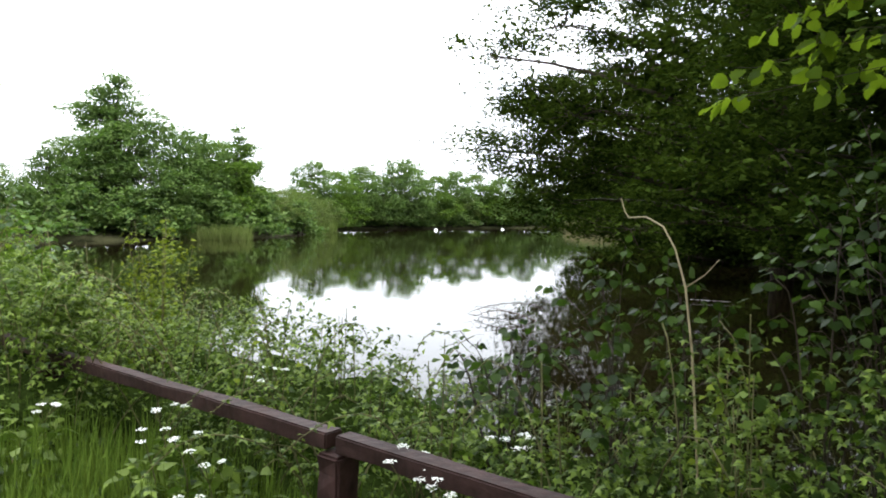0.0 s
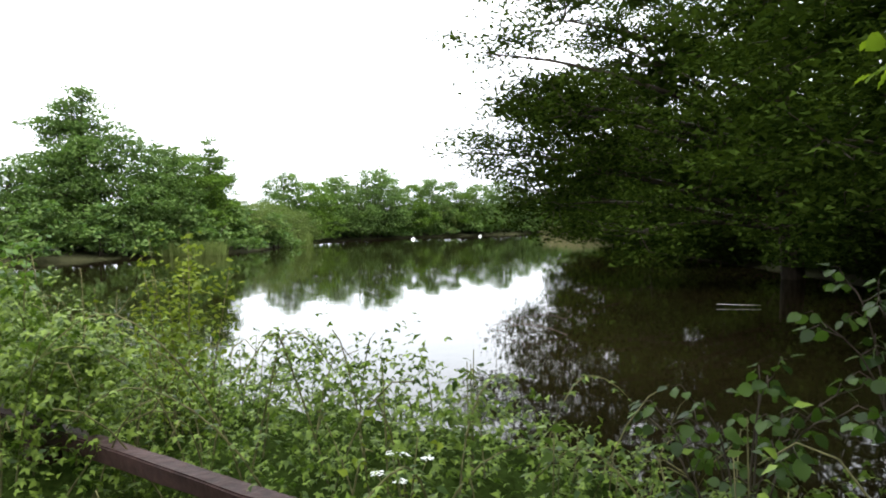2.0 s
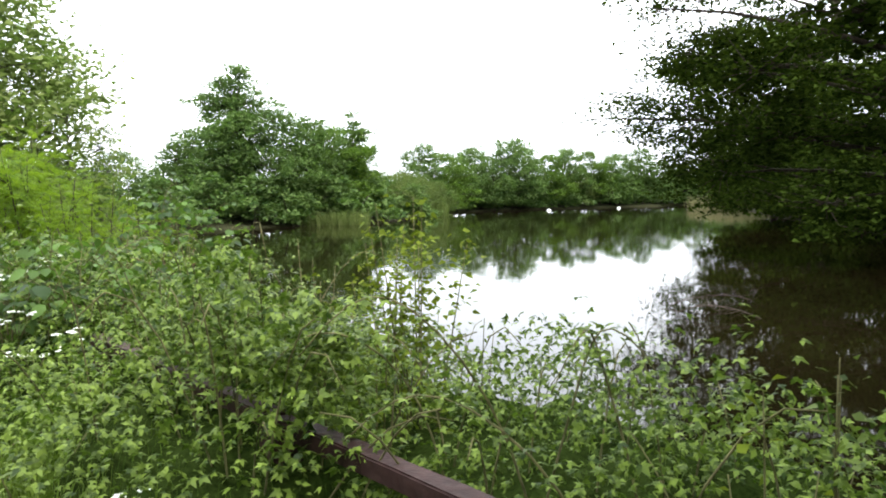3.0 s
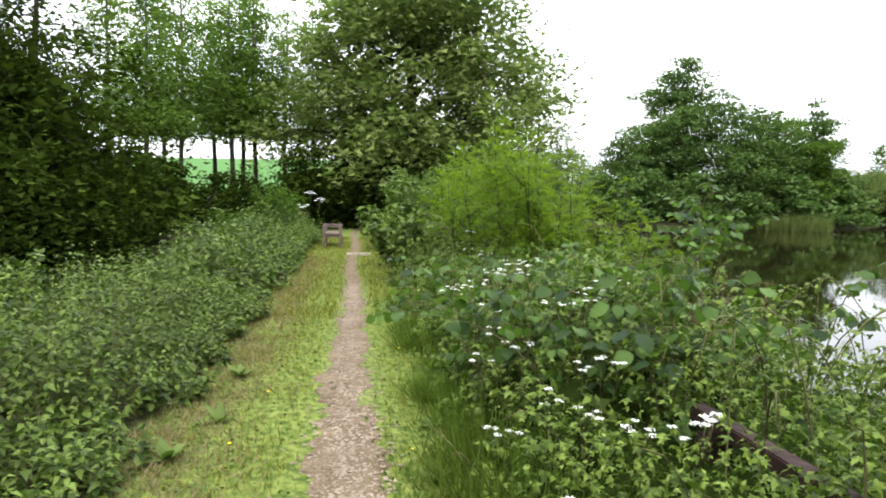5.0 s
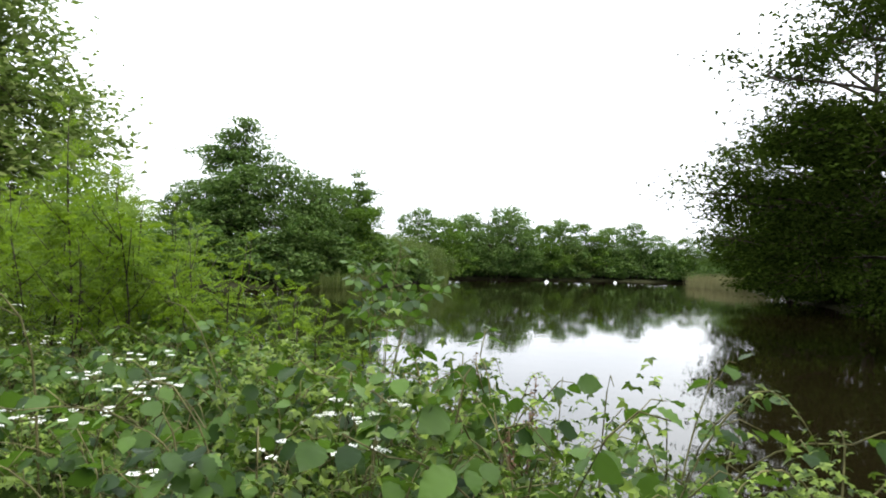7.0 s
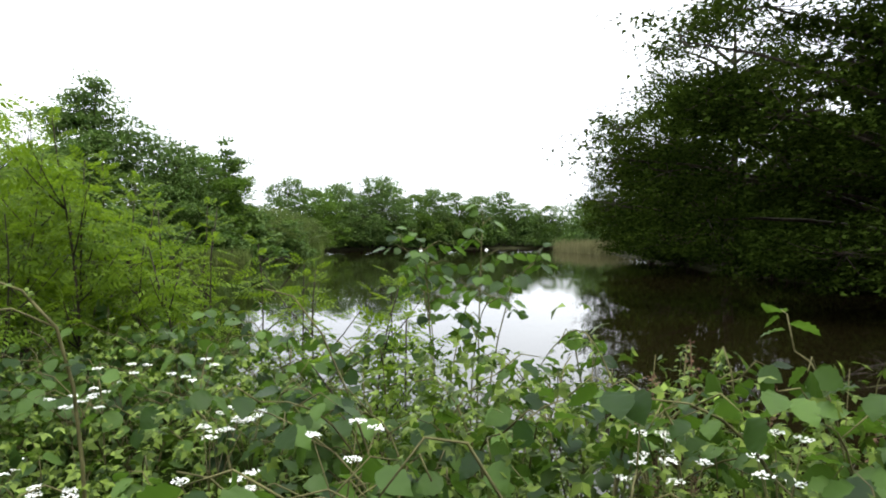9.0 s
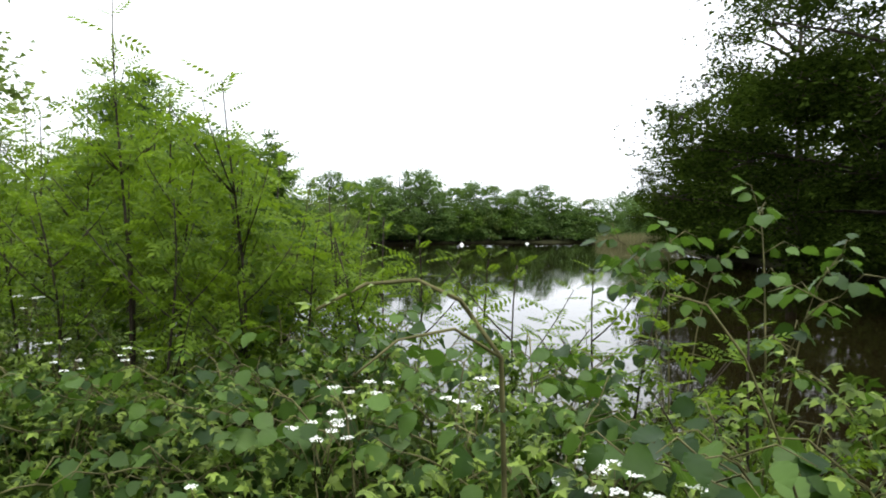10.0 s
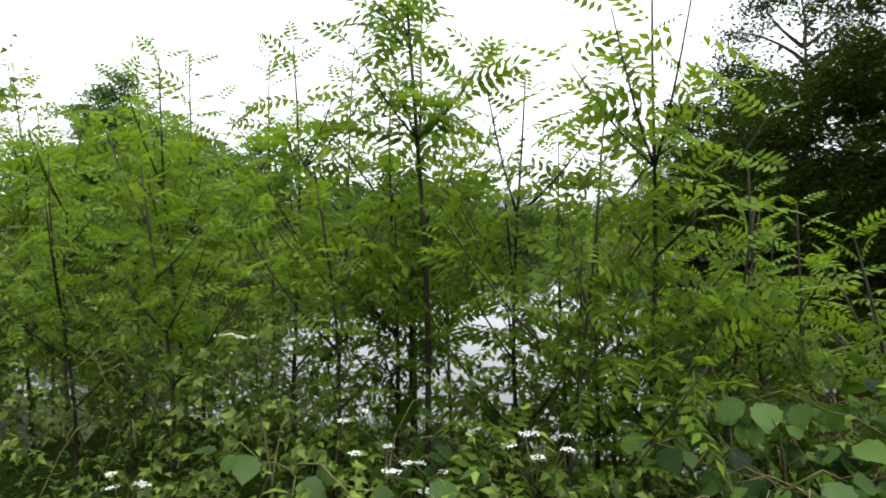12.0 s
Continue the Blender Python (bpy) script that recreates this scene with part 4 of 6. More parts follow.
def bramble_bush(u0, u1, v0, v1, dens, leaf, seed, mat=None, canes=9, thick=0.62):
    g = np.random.default_rng(seed)
    per = 12
    m = int((u1 - u0) * (v1 - v0) * dens / per)
    cu_, cv_ = np.repeat(g.uniform(u0, u1, m), per), np.repeat(g.uniform(v0, v1, m), per)
    level = np.repeat(1 - thick * g.random(m) ** 1.4, per)
    lift = np.repeat(g.normal(0.0, 0.075, m), per)
    n = m * per
    u, v = cu_ + g.normal(0, 0.075, n), cv_ + g.normal(0, 0.075, n)
    keep = (v > hedge_low(u) + 0.12 * np.sin(u * 5)) & (v < 4.15 + 0.3 * np.sin(u * 1.9) + 0.18 * np.sin(u * 4.3 + 1) + 0.12 * g.normal(size=n))
    u, v, level, lift = u[keep], v[keep], level[keep], lift[keep]
    if len(u) < 20:
        return
    x, y = -0.70 * u + 0.715 * v, 0.715 * u + 0.70 * v
    lo, hi = np.maximum(ground_z(x, y), WATER), hedge_top(u, v)
    z = lo + np.maximum(hi - lo, 0.12) * level + lift + g.normal(0.02, 0.045, len(u))
    mid = at_uv((u0 + u1) / 2, (v0 + v1) / 2)
    base = np.array(on_ground(mid[0], mid[1]))
    ob = empty("bramble_bush", base)
    P = np.stack([x, y, z], -1) - base
    five = g.random(len(u)) < 0.3
    H = Heap()
    H.strew(BRAMBLE if v1 < 3 else BRAMBLE_FAR, P[~five], random_turns((~five).sum(), leaf, 0.55, g=g))
    H.strew(BRAMBLE5 if v1 < 3 and u1 < 15 else BRAMBLE_FAR, P[five], random_turns(five.sum(), leaf * 1.05, 0.55, g=g))
    part("foliage", H.mesh("bramble_leaves", mat or M_BRAMBLE), ob)
    for _ in range(canes):
        cu, cv = g.uniform(u0, u1), g.uniform(min(max(v0, float(hedge_low(u0))), v1 - 0.05), v1)
        a = at_uv(cu, cv)
        z0 = max(float(ground_z(a[0], a[1])), WATER - 0.1)
        h = max(0.3, float(hedge_top(cu, cv)) - z0) * g.uniform(0.85, 1.22)
        b = g.uniform(0, 6.28)
        reach = g.uniform(0.15, 0.7)
        t = np.linspace(0, 1, 7)
        pts = np.stack([a[0] + reach * t * math.cos(b), a[1] + reach * t * math.sin(b), z0 + h * np.sin(t * g.uniform(1.5, 2.1))], -1)
        C = Heap()
        C.tube(pts - base, np.linspace(0.0055, 0.0025, 7), 4)
        part("cane", C.mesh("bramble_cane", M_CANE), ob)
    return tagged(ob, "tangled green bramble bush on the lake bank", "bush", "lake bank brambles")


# filler sheet inside the hedge: dead thatch, its deep shade put into the colour
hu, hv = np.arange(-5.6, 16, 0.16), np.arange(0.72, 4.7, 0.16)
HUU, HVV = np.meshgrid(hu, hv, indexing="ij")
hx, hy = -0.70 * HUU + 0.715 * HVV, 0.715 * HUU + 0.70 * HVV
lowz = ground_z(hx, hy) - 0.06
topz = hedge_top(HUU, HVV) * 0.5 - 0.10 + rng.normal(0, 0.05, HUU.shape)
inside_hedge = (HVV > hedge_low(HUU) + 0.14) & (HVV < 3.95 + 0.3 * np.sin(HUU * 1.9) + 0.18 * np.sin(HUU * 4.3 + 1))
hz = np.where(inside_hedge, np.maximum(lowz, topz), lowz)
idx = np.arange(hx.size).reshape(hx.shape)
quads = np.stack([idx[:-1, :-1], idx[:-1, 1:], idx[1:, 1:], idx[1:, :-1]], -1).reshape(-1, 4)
tagged(new("undergrowth", tri_mesh("undergrowth", np.stack([hx, hy, hz], -1).reshape(-1, 3), quads, M_THATCH)), "filler sheet of dead stems and litter, hedge shade put into its colour", "undergrowth", kind="stuff")

seed = 100
for u0 in np.arange(-5.5, 15.9, 0.9):
    for v0, v1 in ((0.7, 1.7), (1.7, 2.7), (2.7, 3.7), (3.7, 4.7)):
        seed += 1
        near = v1 < 3
        bramble_bush(u0, u0 + 0.9, v0, v1, (1300 if u0 < 7 else 720) if near else 760, (0.048 if u0 < 7 else 0.066) if near else (0.055 if u0 < 7 else 0.072), seed, canes=7 if near else 4)
for u0, dens in ((4.3, 1800), (4.66, 2300), (5.2, 2300), (5.75, 2000)):
    seed += 1
    bramble_bush(u0, u0 + 0.6, 1.68, 2.02, dens * 1.1, 0.064, seed, canes=3, thick=0.35)
for u0 in np.arange(16, 30, 2.0):
    seed += 1
    bramble_bush(u0, u0 + 2.0, 0.7, 3.2, 200, 0.15, seed, canes=4)


def bramble_cane(u, v, top, reach, turn, seed, girth=0.006):
    """One long arching cane with leaves in threes along its outer half."""
    g = np.random.default_rng(seed)
    p = at_uv(u, v)
    z0 = max(float(ground_z(p[0], p[1])), WATER)
    ob = empty("bramble_cane", (p[0], p[1], z0))
    d = DU * math.cos(turn) + DV * math.sin(turn)
    t = np.linspace(0, 1, 14)
    pts = np.outer(reach * t ** 1.3, d) + np.outer((top - z0) * np.sin(t * 2.1) / math.sin(1.571), (0, 0, 1)) + 0.02 * np.stack([np.sin(t * 9 + seed), np.cos(t * 8 + seed), 0 * t], -1)
    C, L = Heap(), Heap()
    C.tube(pts, np.linspace(girth, girth * 0.35, 14), 5)
    n = 30
    k = np.linspace(0.38, 1, n)
    q = np.stack([np.interp(k, t, pts[:, i]) for i in range(3)], -1)
    a = np.arange(n) * 2.4 + g.normal(0, 0.3, n)
    fwd = np.stack([np.cos(a), np.sin(a), g.normal(0.1, 0.3, n)], -1)
    L.strew(BRAMBLE, q, turns_of(fwd, np.array((0, 0, 1.0)) + g.normal(0, 0.3, (n, 3)), 0.062 * g.uniform(0.6, 1.2, n) * (1.15 - 0.5 * k)))
    part("cane", C.mesh("long_cane", M_CANE), ob)
    part("foliage", L.mesh("cane_leaves", M_BRAMBLE), ob)
    return tagged(ob, "long arching leafy bramble cane above the hedge", "bramble", "arching canes")


gc = np.random.default_rng(640)
for i in range(34):
    u, v = gc.uniform(1.8, 9.5), gc.uniform(2.0, 3.3)
    bramble_cane(u, v, max(0.35, float(hedge_top(u, v))) + gc.uniform(0.08, 0.30), gc.uniform(0.4, 0.9), gc.uniform(-2.2, 2.6), 650 + i)


# a stout dark briar close to the path, arching over
arch_base = np.array(on_ground(*at_uv(10.06, 1.07)[:2]))
arch_pts = np.array([at_uv(a, b, c) for a, b, c in ((10.06, 1.07, arch_base[2]), (10.09, 1.03, 0.5), (10.07, 1.0, 0.9), (10.06, 0.97, 1.14), (10.03, 0.91, 1.32), (10.07, 0.84, 1.425), (10.11, 0.77, 1.462), (10.15, 0.69, 1.458), (10.19, 0.62, 1.42))]) - arch_base
briar = empty("briar", tuple(arch_base))
AR, AL = Heap(), Heap()
AR.tube(arch_pts, np.linspace(0.007, 0.0028, 9), 6)
AR.tube([arch_pts[4], arch_pts[4] + DU * 0.03 + DV * -0.10 + (0, 0, 0.06), arch_pts[4] + DU * 0.07 + DV * -0.2 + (0, 0, 0.05), arch_pts[4] + DU * 0.1 + DV * -0.27 + (0, 0, 0.0)], [0.0035, 0.003, 0.0024, 0.0018], 5)
ga = np.random.default_rng(701)
kk = ga.uniform(1.5, 8, 26)
q = np.stack([np.interp(kk, np.arange(9), arch_pts[:, i]) for i in range(3)], -1)
AL.strew(BRAMBLE, q, random_turns(26, 0.035, 0.5, g=ga))
part("cane", AR.mesh("briar_cane", M_CANE), briar)
part("foliage", AL.mesh("briar_leaves", M_BRAMBLE), briar)
tagged(briar, "stout dark briar stem arching over beside the path", "briar")

# ---- hazel: big round leaves on arching shoots ----
LEAF_DATA = {}


def hazel_bush(place, shoots, seed, leaf=0.095, mat=None, label="hazel bush with large round green leaves", pale=True, gap=0.055, first=0.3):
    """shoots: tip offsets from the base; leaves stand out all along the upper part."""
    g = np.random.default_rng(seed)
    ob = empty("hazel_bush", place)
    mat = mat or M_HAZEL
    if mat.name not in LEAF_DATA:
        LEAF_DATA[mat.name] = tri_mesh("round_leaf", *ROUND, mat, True)
    for tip in shoots:
        W = Heap()
        tip = np.array(tip, float)
        ln = np.linalg.norm(tip)
        t = np.linspace(0, 1, 10)[:, None]
        mid = tip * np.array((0.22, 0.22, 0.9)) + np.array((*g.normal(0, 0.05, 2), 0.06 * ln))
        pts = 2 * t * (1 - t) * mid + t * t * tip
        W.tube(pts, np.linspace(0.0065, 0.0022, 10), 5)
        n = max(5, int(ln * (1 - first) / gap))
        per = 4
        twigs = max(2, n // per)
        P, F_, U_ = [], [], []
        turn = g.uniform(0, 6.28)
        for k in np.linspace(first, 1.0, twigs):
            q = 2 * k * (1 - k) * mid + k * k * tip
            turn += 2.4 + g.normal(0, 0.3)
            side = np.array((math.cos(turn), math.sin(turn), 0.35 if k < 0.95 else 0.1))
            if k > 0.95:
                side = unit(tip * np.array((1, 1, 0.2))) + side * 0.3
            reach = leaf * g.uniform(1.4, 2.4)
            bend = q + side * reach * 0.55 + np.array((0, 0, 0.02))
            end = q + side * reach - np.array((0, 0, reach * 0.22))
            W.tube([q, bend, end], [0.003, 0.0024, 0.0014], 4)
            across = unit(np.cross(side, (0, 0, 1.0)))
            for m in range(per):
                kk = 0.35 + 0.65 * m / (per - 1)
                P.append(q * (1 - kk) + end * kk + (0, 0, 0.03 * (1 - kk)))
                F_.append(unit(side) * (1.0 if m == per - 1 else 0.45) + across * (0 if m == per - 1 else (1 if m % 2 else -1)) + g.normal(0, 0.16, 3) + np.array((0, 0, -0.65)))
                U_.append(np.array((0, 0, 1.0)) + g.normal(0, 0.5, 3))
        P, fwd, up = np.array(P), np.array(F_), np.array(U_)
        n = len(P)
        M = turns_of(fwd, up, leaf * g.uniform(0.65, 1.15, n))
        Q = P + unit(fwd) * 0.012
        shoot = part("shoot", W.mesh("hazel_shoot", M_CANE if pale else M_BARK), ob)
        for k in range(n):
            lf = part("leaf", LEAF_DATA[mat.name], shoot)
            m4 = Matrix(M[k].tolist()).to_4x4()
            m4.translation = Q[k].tolist()
            lf.matrix_local = m4
    return tagged(ob, label, "bush", "hazels in the hedge")


def uvo(du, dv, dz):
    return tuple(DU * du + DV * dv + np.array((0, 0, dz)))


def hazel_at(u, v, tips, seed, **kw):
    p = at_uv(u, v)
    z = max(float(ground_z(p[0], p[1])), WATER - 0.05)
    return hazel_bush((p[0], p[1], z), [uvo(a - u, b - v, c - z) for a, b, c in tips], seed, **kw)


hazel_at(10.55, 3.55, [(11.1, 4.1, 1.34), (10.9, 3.65, 1.48), (10.4, 4.0, 1.38), (10.5, 3.3, 1.5)], 301, leaf=0.088, gap=0.024, first=0.6)
hazel_at(10.0, 3.1, [(10.1, 3.35, 1.66), (9.75, 3.3, 1.42), (9.7, 2.8, 1.3)], 302, leaf=0.085, gap=0.03, first=0.55)
g0 = np.random.default_rng(303)
for i, (u, v, top) in enumerate(((9.3, 1.7, 1.05), (9.0, 2.2, 1.08), (9.7, 2.0, 1.0), (8.6, 1.3, 0.95), (10.4, 1.9, 0.9), (11.2, 1.9, 0.85), (11.9, 1.8, 0.82), (12.6, 1.8, 0.78), (11.6, 2.5, 0.95), (10.9, 2.6, 0.95), (12.2, 1.4, 0.62), (8.9, 1.0, 0.8), (9.9, 1.35, 0.8), (8.2, 2.2, 1.15), (8.1, 1.4, 0.95), (13.4, 1.6, 0.8), (11.0, 1.3, 0.6), (12.35, 2.35, 0.95), (11.95, 2.7, 0.98), (13.0, 1.5, 0.68))):
    tips = [(u + g0.normal(0, 0.4), v + g0.normal(0, 0.33), top * g0.uniform(0.72, 1.06)) for _ in range(10)]
    hazel_at(u, v, tips, 310 + i, leaf=0.09, gap=0.038, first=0.35)
# scrub under the overhanging trees, in the hazel colour that holds their shade
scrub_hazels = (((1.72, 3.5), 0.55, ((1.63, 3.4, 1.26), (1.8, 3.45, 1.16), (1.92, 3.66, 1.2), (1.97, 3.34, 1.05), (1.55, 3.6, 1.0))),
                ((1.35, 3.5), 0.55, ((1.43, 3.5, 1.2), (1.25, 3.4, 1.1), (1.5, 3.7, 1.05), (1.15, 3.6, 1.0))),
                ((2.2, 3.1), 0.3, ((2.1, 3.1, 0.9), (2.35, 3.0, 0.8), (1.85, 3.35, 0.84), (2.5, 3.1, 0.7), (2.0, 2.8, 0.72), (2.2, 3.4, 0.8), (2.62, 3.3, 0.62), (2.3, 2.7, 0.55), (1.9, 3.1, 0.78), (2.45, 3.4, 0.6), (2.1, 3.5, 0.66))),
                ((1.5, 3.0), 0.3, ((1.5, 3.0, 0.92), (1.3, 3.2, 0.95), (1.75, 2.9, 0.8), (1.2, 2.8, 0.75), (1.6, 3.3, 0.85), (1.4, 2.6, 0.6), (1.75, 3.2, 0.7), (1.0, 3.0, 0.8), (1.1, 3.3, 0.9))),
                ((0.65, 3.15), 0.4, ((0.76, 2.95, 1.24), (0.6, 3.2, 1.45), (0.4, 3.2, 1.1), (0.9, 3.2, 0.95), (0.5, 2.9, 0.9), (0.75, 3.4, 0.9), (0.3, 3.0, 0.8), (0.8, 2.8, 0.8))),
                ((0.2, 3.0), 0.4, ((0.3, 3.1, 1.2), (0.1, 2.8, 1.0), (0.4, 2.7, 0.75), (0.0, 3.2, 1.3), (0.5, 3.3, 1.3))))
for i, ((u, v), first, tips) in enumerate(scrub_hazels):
    hazel_at(u, v, tips, 340 + i, leaf=0.056, gap=0.03, first=first, mat=M_SHADE_HAZEL, label="leafy hazel scrub beside the water, shade put into its leaf colour", pale=False)
hazel_at(7.55, 1.75, [(7.3, 1.5, 0.95), (7.75, 1.6, 1.1), (7.9, 1.4, 1.05), (7.5, 2.1, 1.12), (7.2, 1.9, 1.0), (8.0, 1.9, 1.15)], 358, leaf=0.105, gap=0.045)
hazel_at(7.7, 2.6, [(7.3, 2.5, 1.14), (6.95, 2.5, 1.1), (7.5, 2.8, 1.2)], 359, leaf=0.085, gap=0.05)

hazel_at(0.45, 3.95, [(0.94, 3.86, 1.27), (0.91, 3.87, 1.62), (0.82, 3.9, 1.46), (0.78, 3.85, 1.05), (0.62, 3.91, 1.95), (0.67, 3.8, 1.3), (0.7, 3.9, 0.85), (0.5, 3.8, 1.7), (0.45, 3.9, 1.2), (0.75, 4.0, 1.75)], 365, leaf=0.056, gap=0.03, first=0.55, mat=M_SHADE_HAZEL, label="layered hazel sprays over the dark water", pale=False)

# lime on the dam, its low boughs hanging in over the bank
# crown lobes stand out of view, added overhead to shade the bank
lime = tree_meshes("lime", 10.0, [(-4.2, 3.7, 6.7, 2.1, 2.0, 0.9), (-4.3, 1.4, 7.0, 2.3, 2.2, 1.0), (-3.9, 5.8, 6.8, 2.0, 2.0, 0.9), (-2.2, 4.2, 5.8, 2.0, 2.0, 0.9), (-0.5, 5.2, 5.6, 2.2, 2.1, 0.9), (-1.5, 2.0, 6.4, 2.6, 2.6, 1.1), (-3.5, 2.8, 6.2, 2.1, 2.0, 0.9), (0.0, 2.0, 7.4, 3.0, 3.0, 1.3), (1.0, 4.0, 5.8, 2.4, 2.4, 1.1), (-2.0, 0.0, 6.9, 2.6, 2.6, 1.2), (-2.4, 5.6, 6.0, 2.0, 1.9, 0.9), (0.6, -0.5, 9.0, 2.8, 2.8, 1.2), (-4.0, -0.6, 6.4, 2.2, 2.0, 0.9), (-2.2, -2.0, 6.8, 2.4, 2.2, 1.0), (1.4, 6.4, 5.4, 2.2, 2.0, 1.0)],
                   620, 80, 0.18, M_TREE_MID, 0.22, 26, blob=0.5, bare=0.4, core=500)
plant_tree("lime_tree", lime, on_ground(*at_uv(-4.5, 3.5)[:2]), "broad lime tree, its unseen crown added to shade the bank")
lx, ly = at_uv(-4.5, 3.5)[:2]
hazel_bush((lx, ly, 1.62), [(2.9 - lx, 5.35 - ly, 0.85), (3.2 - lx, 5.5 - ly, 1.15), (3.8 - lx, 5.2 - ly, 1.35), (3.4 - lx, 4.9 - ly, 1.5), (4.2 - lx, 5.5 - ly, 1.05), (3.7 - lx, 5.8 - ly, 1.6), (4.5 - lx, 5.1 - ly, 1.5), (4.7 - lx, 5.7 - ly, 1.6), (5.2 - lx, 5.0 - ly, 0.8)], 360, leaf=0.15, mat=M_LIME, label="bright young lime boughs arching over the bank", pale=False, gap=0.038, first=0.72)


# ---- ash saplings ----
def ash_sapling(u, v, top, seed, bushy=1.0):
    g = np.random.default_rng(seed)
    p = at_uv(u, v)
    z0 = max(float(ground_z(p[0], p[1])), WATER - 0.1)
    ob = empty("ash_sapling", (p[0], p[1], z0))
    h = top - z0
    W, L = Heap(), Heap()
    t = np.linspace(0, 1, 9)
    sway = g.normal(0, 0.09, 2)
    stem = np.stack([sway[0] * t ** 2 + 0.02 * np.sin(t * 7 + seed), sway[1] * t ** 2 + 0.02 * np.cos(t * 6 + seed), h * t], -1)
    W.tube(stem, np.linspace(0.0075 + 0.003 * h, 0.0035, 9), 5)
    P, Fw, S = [], [], []

    def whorls(axis, k0, k1, count, size):
        a = g.uniform(0, 3.14)
        for k in np.linspace(k0, k1, count):
            i = k * (len(axis) - 1)
            j = min(int(i), len(axis) - 2)
            q = axis[j] + (axis[j + 1] - axis[j]) * (i - j)
            a += 1.57 + g.normal(0, 0.2)
            for s in (0, math.pi):
                b = a + s + g.normal(0, 0.25)
                P.append(q)
                rise = 0.75 if k > 0.9 else g.uniform(-0.6, 0.6)
                Fw.append((math.cos(b), math.sin(b), rise))
                S.append(size * g.uniform(0.75, 1.2) * (0.7 if k > 0.93 else 1))

    big_leaf = 0.25 if bushy > 0.7 else 0.19
    whorls(stem, 0.45, 1.0, int(15 * bushy) + 4, big_leaf)
    for _ in range(int(9 * bushy) + 1):
        k = g.uniform(0.42, 0.88)
        q = stem[int(k * 8)]
        b = g.uniform(0, 6.28)
        ln = g.uniform(0.3, 0.75) * (1.2 - k * 0.5)
        tt = np.linspace(0, 1, 5)
        br = q + np.stack([ln * 0.7 * tt * math.cos(b), ln * 0.7 * tt * math.sin(b), ln * (0.55 * tt + 0.25 * tt ** 2)], -1)
        Wb = Heap()
        Wb.tube(br, np.linspace(0.006, 0.0025, 5), 4)
        part("branch", Wb.mesh("ash_branch", M_BARK), ob)
        whorls(br, 0.3, 1.0, 5, big_leaf * 0.9)
    n = len(P)
    L.strew(ASH, np.array(P), turns_of(np.array(Fw), np.array((0, 0, 1.0)) + g.normal(0, 0.5, (n, 3)), np.array(S)))
    part("stem", W.mesh("ash_stem", M_BARK), ob)
    part("foliage", L.mesh("ash_leaves", M_ASH), ob)
    return tagged(ob, "slim young ash sapling with feathery green leaves", "sapling", "ash saplings")


ashes = [(12.66, 2.36, 2.36), (13.45, 2.08, 3.05), (12.95, 2.55, 2.1), (13.15, 2.25, 2.15), (13.9, 2.6, 2.55), (14.25, 2.15, 2.45), (14.7, 2.9, 2.6), (15.6, 3.2, 2.85), (14.9, 2.0, 2.35), (15.3, 2.4, 2.5), (16.2, 2.6, 2.75),
         (16.9, 2.2, 2.6), (17.6, 2.7, 2.7), (18.4, 2.2, 2.6), (12.35, 2.9, 1.75), (13.3, 3.1, 2.0), (14.2, 3.4, 2.25), (12.8, 1.95, 1.7), (13.6, 1.75, 1.75), (14.4, 1.6, 1.8), (15.2, 1.6, 1.9), (15.9, 1.9, 2.2), (13.0, 2.9, 1.85), (17.2, 1.7, 2.2), (16.4, 3.3, 2.4), (12.5, 2.6, 1.6), (13.75, 2.25, 2.2), (14.1, 2.85, 2.2)]
for i, (u, v, top) in enumerate(ashes):
    ash_sapling(u, v, top, 400 + i, (0.9 if u < 15 else 1.1) if top > 1.9 else 0.7)
for i, (u, v, top) in enumerate(((11.85, 2.6, 1.50), (11.45, 3.3, 1.34), (12.2, 3.1, 1.62), (12.9, 3.5, 1.80), (13.5, 3.9, 1.85), (12.5, 3.8, 1.5), (11.9, 3.6, 1.36), (11.2, 3.9, 1.3), (10.6, 2.9, 1.28), (9.9, 2.4, 1.2))):
    ash_sapling(u, v, top, 450 + i, 0.55)


# ---- small-leaved shoots and the bent bare stem ----
def shoot_shrub(name, u, v, top, width, count, seed, mat, leaf=0.045, label="", stems=7):
    g = np.random.default_rng(seed)
    p = at_uv(u, v)
    z0 = float(ground_z(p[0], p[1]))
    ob = empty(name, (p[0], p[1], z0))
    L = Heap()
    for _ in range(stems):
        W = Heap()
        b, r = g.uniform(0, 6.28), width * math.sqrt(g.random())
        h = (top - z0) * g.uniform(0.72, 1.0)
        t = np.linspace(0, 1, 7)
        pts = np.stack([r * t * math.cos(b), r * t * math.sin(b), h * t], -1)
        W.tube(pts, np.linspace(0.007, 0.002, 7), 4)
        part("stem", W.mesh("shrub_stem", M_CANE), ob)
        n = count // stems
        k = 0.35 + 0.65 * g.random(n)
        q = np.stack([np.interp(k, t, pts[:, i]) for i in range(3)], -1) + g.normal(0, 0.055, (n, 3))
        L.strew(LEAF if leaf > 0.1 else POINTED, q, random_turns(n, leaf, 0.6, g=g))
    part("foliage", L.mesh("shoot_leaves", mat), ob)
    return tagged(ob, label, "shrub")


